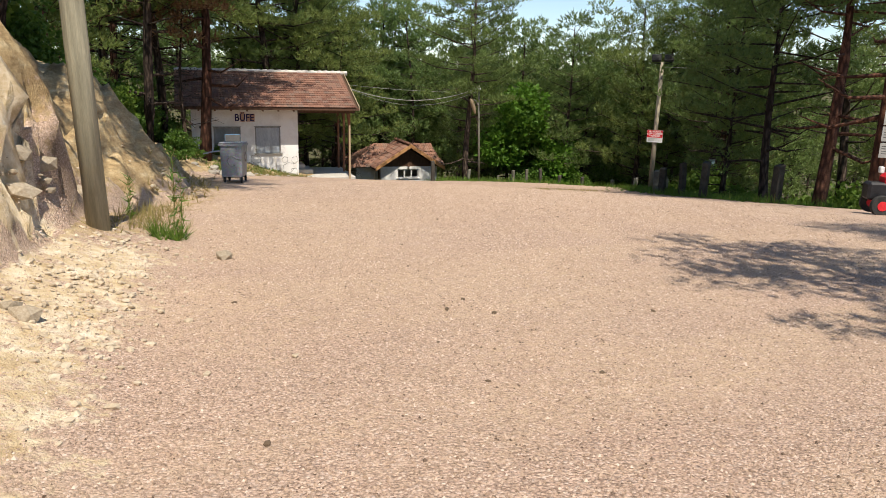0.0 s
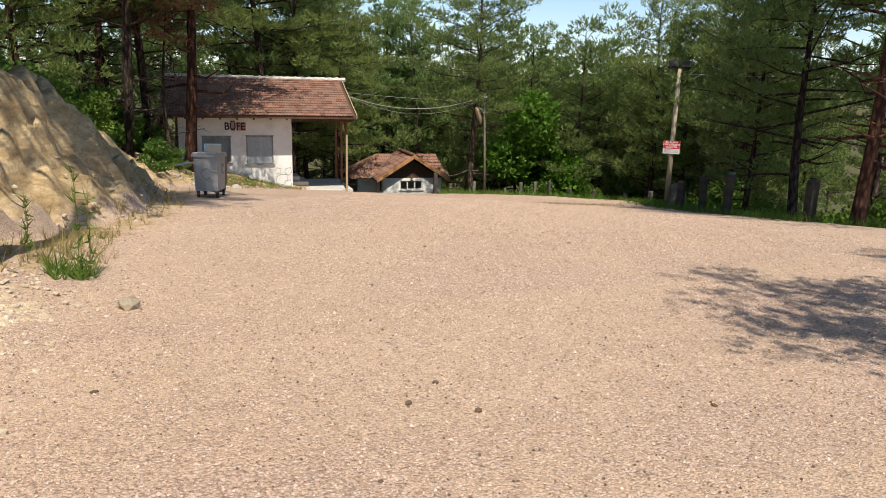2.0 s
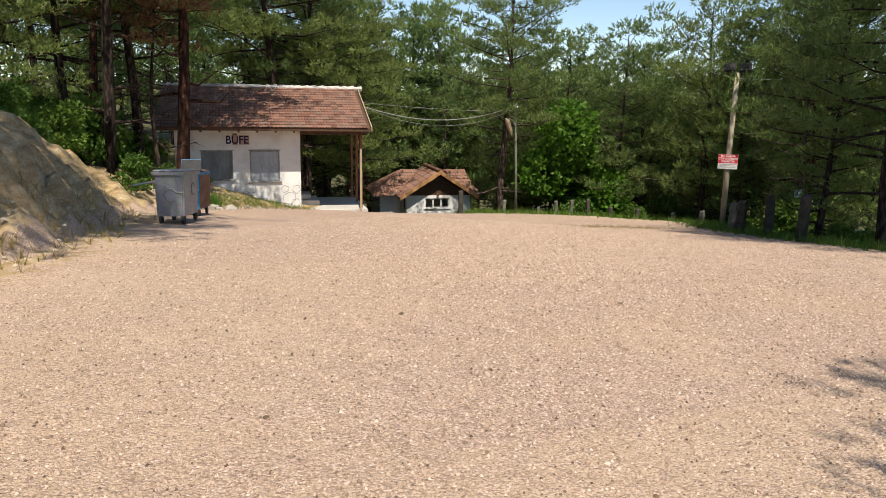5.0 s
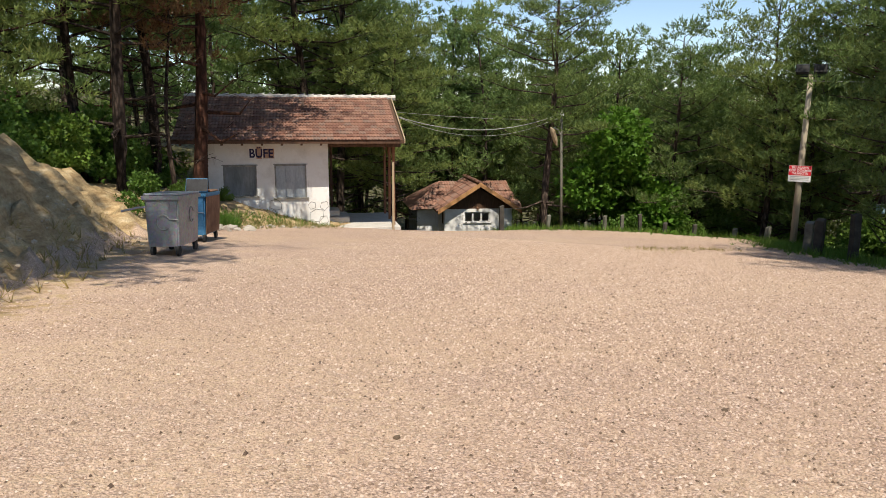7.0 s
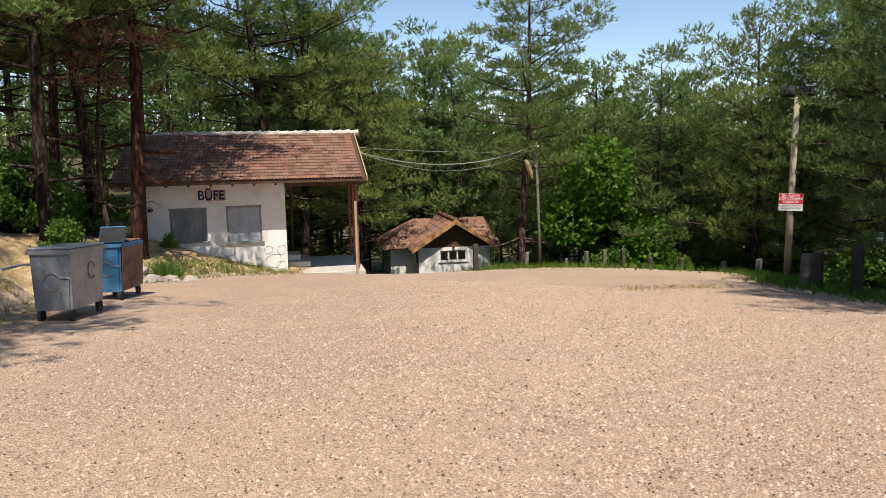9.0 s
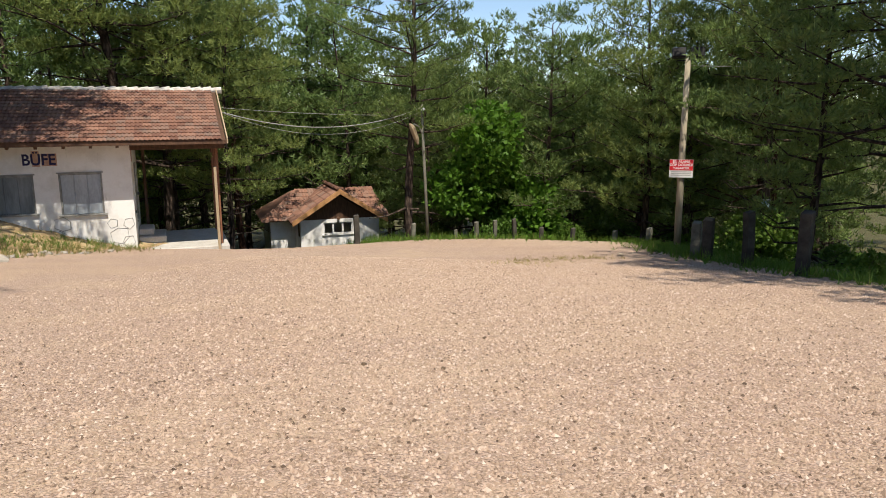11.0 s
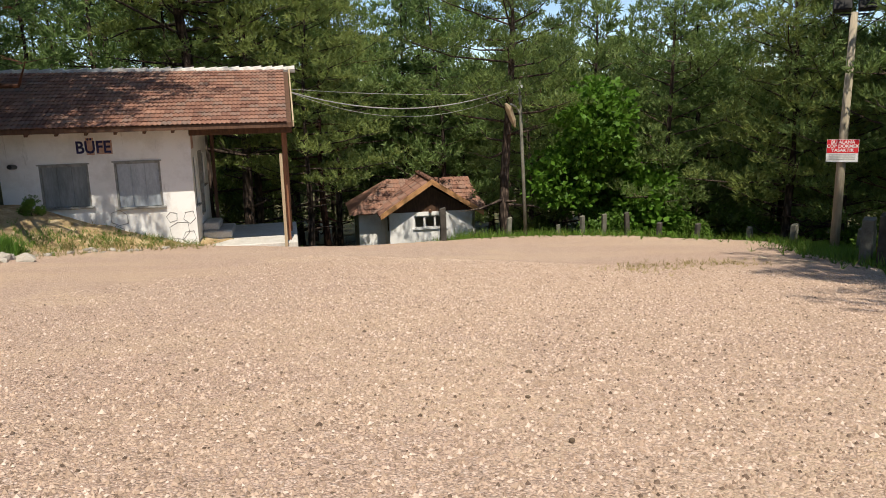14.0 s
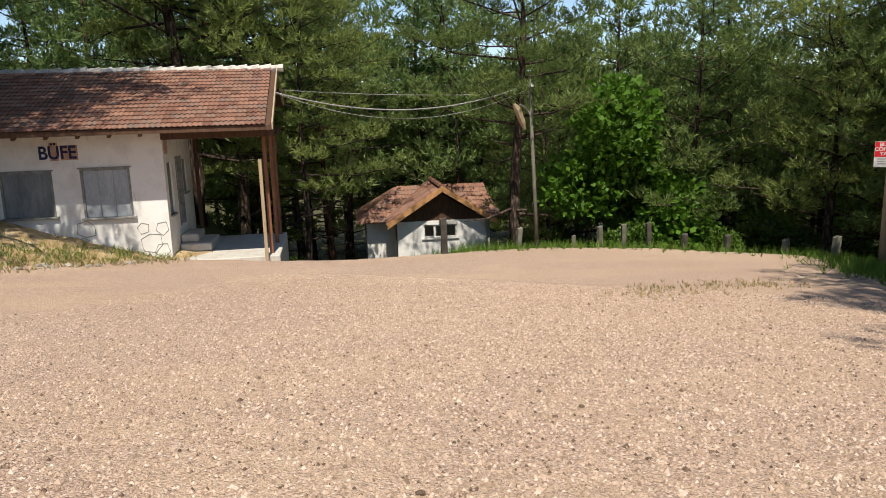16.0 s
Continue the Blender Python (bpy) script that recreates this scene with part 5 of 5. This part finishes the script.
grass_patch("dry_grass", "dry straw and weeds at the foot of the bank", along([(-2.5, 8.9), (-2.0, 9.6), (-1.7, 10.8), (-1.5, 12)], 150, 0.22, grng), 5, 0.24, 0.009, M["straw"], 6)
grass_patch("grass", "green weeds at the foot of the bank", along([(-1.95, 8.8), (-1.8, 9.1)], 30, 0.10, grng), 8, 0.26, 0.013, M["shrub"], 7)
grass_patch("dry_grass", "sparse dry grass along the bank foot", along([(-1.2, 12.5), (-0.5, 15), (0.3, 19), (0.7, 22)], 160, 0.3, grng), 5, 0.22, 0.012, M["straw"], 8)
grass_patch("grass", "weeds before the small house", along([(14.2, 30.6), (16.4, 31.2)], 260, 0.3, grng), 5, 0.4, 0.014, M["grass"], 9)
grass_patch("dry_grass", "trampled straw lying on the gravel", along([(13.2, 21.2), (15.2, 21.8), (17.2, 21.8)], 260, 0.35, grng), 3, 0.10, 0.014, M["straw"], 10)
grass_patch("grass", "green tufts beside the concrete posts", along([(21.0, 23.6), (19.6, 21.2), (18.6, 19.2)], 420, 0.3, grng), 5, 0.3, 0.018, M["grass"], 11)
for x, y, h in ((-1.85, 8.85, 1.0), (-1.75, 9.0, 0.75), (-2.25, 9.5, 0.6)):
    w = empty("tall_weed", pose(x, y, gz(x, y)), "tall thin dry weed at the bank foot", "weed", "tall weeds")
    part("stalk", tube([(0, 0, 0), (0.03, 0.02, h * 0.5), (0.02, -0.04, h)], [0.006, 0.005, 0.003], 5), M["straw"], w)
    part("leaves", blades_mesh("leaves", [(0.02, 0, h * f) for f in (0.15, 0.2, 0.3, 0.35, 0.45, 0.5, 0.6, 0.7, 0.8, 0.9, 0.97)], 5, 0.13, 0.018, M["shrub"], int(h * 100), 0.5), None, w)


# ---- loose stones ----
def stone_mesh(name, seed, material, sub=1):
    bm = bmesh.new()
    bmesh.ops.create_icosphere(bm, subdivisions=sub, radius=1)
    r = random.Random(seed)
    for v in bm.verts:
        v.co *= r.uniform(0.72, 1.18)
        v.co.z *= 0.62
    return mesh_of(name, bm, material)


STONES = [stone_mesh("stone", s, M["rock"]) for s in range(5)]
CLODS = [stone_mesh("clod", s, M["clod"]) for s in range(11, 14)]
RUBBLE = [stone_mesh("stone", s, M["grass_dirt"]) for s in range(5, 8)]


def stone(x, y, s, mesh, label, group):
    ob = new("stone", mesh)
    ob.matrix_basis = Matrix.LocRotScale((x, y, gz(x, y) + s * 0.2), Euler((rng.uniform(-0.3, 0.3), rng.uniform(-0.3, 0.3), rng.uniform(0, 6))), (s, s * rng.uniform(0.7, 1.2), s))
    tagged(ob, label, "stone", group)


for i in range(46):
    f = rng.random()
    x, y = -2.4 + 15 * f + rng.gauss(0, 2.0), 3 + 18 * f + rng.gauss(0, 2.0)
    if float(bank_rise(np.array(x), np.array(y))[1]) < 0.1:
        stone(x, y, rng.uniform(0.012, 0.028), CLODS[i % 3], "dark clod lying on the gravel", "clods on the gravel")
stone(-1.55, 7.73, 0.10, STONES[0], "flat pale stone lying on the gravel", "loose stones")
stone(-3.40, 5.30, 0.12, STONES[1], "white limestone block at the bank foot", "loose stones")
stone(-3.48, 5.45, 0.08, STONES[2], "white limestone block at the bank foot", "loose stones")
stone(-2.75, 10.0, 0.22, STONES[3], "pale stone beside the wooden pole", "loose stones")
for i in range(44):
    y = rng.uniform(3.2, 9.6)
    foot = float(np.interp(y, [p[1] for p in FOOT], [p[0] for p in FOOT]))
    stone(foot - rng.uniform(0.0, 1.5), y, rng.uniform(0.05, 0.17), STONES[i % 5], "pale rock jutting from the cut bank", "rocks in the bank")


def rubble_spread(name, label, spots_, material, seed):
    """Many small broken stones too small to pick apart, as one sheet."""
    r = random.Random(seed)
    bm = bmesh.new()
    for x, y, sz in spots_:
        made = bmesh.ops.create_icosphere(bm, subdivisions=1, radius=sz, matrix=Matrix.Translation((x, y, gz(x, y) + sz * 0.15)))
        c = Vector((x, y, gz(x, y)))
        for v in made["verts"]:
            o = (v.co - c) * r.uniform(0.65, 1.25)
            v.co = c + Vector((o.x, o.y, o.z * 0.6))
    tagged(new(name, mesh_of(name, bm, material)), label, "rubble", kind="stuff")


spread = []
for i in range(620):
    f = rng.random()
    spread.append((-3.5 + 1.2 * f + rng.gauss(0, 0.32), 4.2 + 4.6 * f + rng.gauss(0, 0.4), rng.uniform(0.008, 0.036)))
rubble_spread("broken_stone", "pale broken limestone strewn at the bank foot", spread, M["rock"], 51)
spread = []
for i in range(170):
    y = rng.uniform(10.5, 22)
    foot = float(np.interp(y, [p[1] for p in FOOT], [p[0] for p in FOOT]))
    spread.append((foot + rng.gauss(-0.2, 0.35), y, rng.uniform(0.012, 0.05)))
rubble_spread("broken_stone", "clay-stained stones fallen from the earth bank", spread, M["rock"], 52)
for i in range(34):
    x, y = 2.75 + rng.gauss(0, 0.42), 25.75 + rng.gauss(0, 0.28)
    stone(x, y, rng.uniform(0.06, 0.2), RUBBLE[i % 3], "pale rubble stone piled by the kiosk", "rubble pile")
for i in range(26):
    f = rng.random()
    stone(3.2 + 3.4 * f + rng.gauss(0, 0.15), 26.2 + 2.9 * f + rng.gauss(0, 0.15), rng.uniform(0.04, 0.1), RUBBLE[i % 3], "pale stone edging the car park", "edge stones")
for i in range(24):
    x, y = 19.2 + rng.gauss(0, 0.7), 21.6 + rng.gauss(0, 0.6)
    stone(x, y, rng.uniform(0.03, 0.08), STONES[i % 5], "pale stone by the sign pole", "stones by the sign pole")

def scatter_gravel():
    """Loose chippings over the stretch that is walked, one joined sheet."""
    r = np.random.default_rng(3)
    n = 270000
    run, off = r.uniform(0.4, 28, n), r.normal(0, 3.2, n)
    x, y = -3.3 + run * 0.62 + off * 0.78, 0.2 + run * 0.78 - off * 0.62
    d, _ = side_of(x, y, FOOT, True)
    o, _ = side_of(x, y, LOT_EDGE, True)
    keep = (d < 0.3) & (o < 0.1) & (np.abs(off) < 6.5)
    x, y = x[keep], y[keep]
    z = height(x, y)
    z = z + np.array([0.022 * noise.noise(p * 0.9) + 0.010 * noise.noise(p * 3.1) for p in map(Vector, zip(x.tolist(), y.tolist(), z.tolist()))])
    s = r.uniform(0.005, 0.015, len(x)) * np.interp(x * 0.62 + y * 0.78, (2, 13), (0.62, 1.0)) * np.where(r.random(len(x)) < 0.03, 1.6, 1)
    ang = r.uniform(0, 6.28, len(x))
    shape = np.array([(1, 0, 0), (0.1, 1, 0.1), (-1, 0.1, 0), (-0.1, -0.9, 0), (0.15, 0.1, 0.95)])
    ca, sa = np.cos(ang), np.sin(ang)
    p = shape[None] * (s[:, None, None] * r.uniform(0.7, 1.3, (len(x), 5, 1)))
    vx = p[:, :, 0] * ca[:, None] - p[:, :, 1] * sa[:, None] + x[:, None]
    vy = p[:, :, 0] * sa[:, None] + p[:, :, 1] * ca[:, None] + y[:, None]
    vz = p[:, :, 2] + (z + s * 0.15)[:, None]
    v = np.stack([vx, vy, vz], -1).reshape(-1, 3)
    k = (np.arange(len(x)) * 5)[:, None, None]
    f = (k + np.array([(0, 1, 4), (1, 2, 4), (2, 3, 4), (3, 0, 4)])[None]).reshape(-1, 3)
    mat = Nodes("loose_chippings", 0.9, 0, 0.2)
    mat.colour(mat.ramp(mat.n("ShaderNodeNewGeometry").outputs["Random Per Island"], [(0, (0.09, 0.062, 0.045)), (0.08, (0.26, 0.185, 0.135)), (0.35, (0.38, 0.277, 0.203)), (0.8, (0.50, 0.373, 0.285)), (1, (0.63, 0.51, 0.425))]))
    tagged(new("loose_gravel", raw_mesh("loose_gravel", v.tolist(), f.tolist(), mat.m)), "loose pinkish and grey gravel chippings", "gravel", kind="stuff")


scatter_gravel()


# ---- things at the wood's edge ----
def garden_machine(x, y):
    g = empty("garden_machine", pose(x, y, gz(x, y), 0, 0, -40), "red and black two-wheeled machine parked under the pine", "machine")
    part("engine", box(-0.28, -0.2, 0.35, 0.22, 0.2, 0.75, 0.05), M["black"], g)
    part("cowl", box(0.05, -0.24, 0.45, 0.35, 0.24, 0.95, 0.08), M["red"], g, "red cowl")
    for y2 in (-0.3, 0.3):
        bm = bmesh.new()
        bmesh.ops.create_cone(bm, cap_ends=True, segments=18, radius1=0.24, radius2=0.24, depth=0.12, matrix=pose(0, y2, 0.24, 90, 0, 0))
        bmesh.ops.bevel(bm, geom=bm.edges[:], offset=0.02, segments=1, affect="EDGES")
        wh = part("wheel", bm, M["rubber"], g)
        bm = bmesh.new()
        bmesh.ops.create_cone(bm, cap_ends=True, segments=12, radius1=0.11, radius2=0.11, depth=0.14, matrix=pose(0, y2, 0.24, 90, 0, 0))
        part("hub", bm, M["red"], wh)
    for y2 in (-0.22, 0.22):
        part("handlebar", tube([(0.2, y2, 0.7), (0.65, y2 * 1.1, 1.0), (0.9, y2 * 1.3, 1.05)], 0.02, 6), M["rubber"], g)
    part("headlamp", box(-0.05, -0.06, 0.95, 0.05, 0.06, 1.1, 0.02), M["sign_white"], g)


garden_machine(13.5, 9.0)
nb = empty("notice_papers", pose(15.06, 9.76, gz(15.3, 9.9), 0, 0, -62), "weathered paper notices nailed to the pine", "notice")
for i, z in enumerate((1.55, 1.95, 2.35)):
    s = part("sheet", box(-0.16, -0.006, z - 0.18, 0.16, 0.0, z + 0.18), M["paper"], nb)
    for j in range(4):
        part("text_bar", box(-0.12, -0.009, z + 0.1 - 0.06 * j - 0.008, 0.12, -0.0065, z + 0.1 - 0.06 * j + 0.008), M["ink"], s)
bx = empty("nest_box", pose(23.93, 21.92, -1.95, 0, 0, -33), "pale blue box fixed to the leaning pine", "box")
part("body", box(-0.11, -0.09, -0.14, 0.11, 0.09, 0.14, 0.012), M["box_blue"], bx)
part("roof", box(-0.13, -0.12, 0.14, 0.13, 0.11, 0.165), M["frame_grey"], bx)


def picnic_table(x, y, rz):
    t = empty("picnic_table", pose(x, y, gz(x, y), 0, 0, rz), "dark weathered picnic table among the trees", "table")
    for i in range(4):
        part("top_board", box(-0.9, -0.34 + 0.175 * i, 0.72, 0.9, -0.18 + 0.175 * i, 0.76, 0.005), M["pole_wood"], t)
    for s in (-1, 1):
        part("bench_board", box(-0.9, s * 0.72 - 0.13, 0.42, 0.9, s * 0.72 + 0.13, 0.46, 0.005), M["pole_wood"], t)
    for xx in (-0.7, 0.7):
        for s in (-1, 1):
            part("leg", tube([(xx, s * 0.72, -0.05), (xx, s * 0.2, 0.72)], 0.04, 4), M["pole_wood"], t)
        part("cross_beam", box(xx - 0.03, -0.8, 0.36, xx + 0.03, 0.8, 0.42), M["pole_wood"], t)


picnic_table(20.1, 17.7, 35)
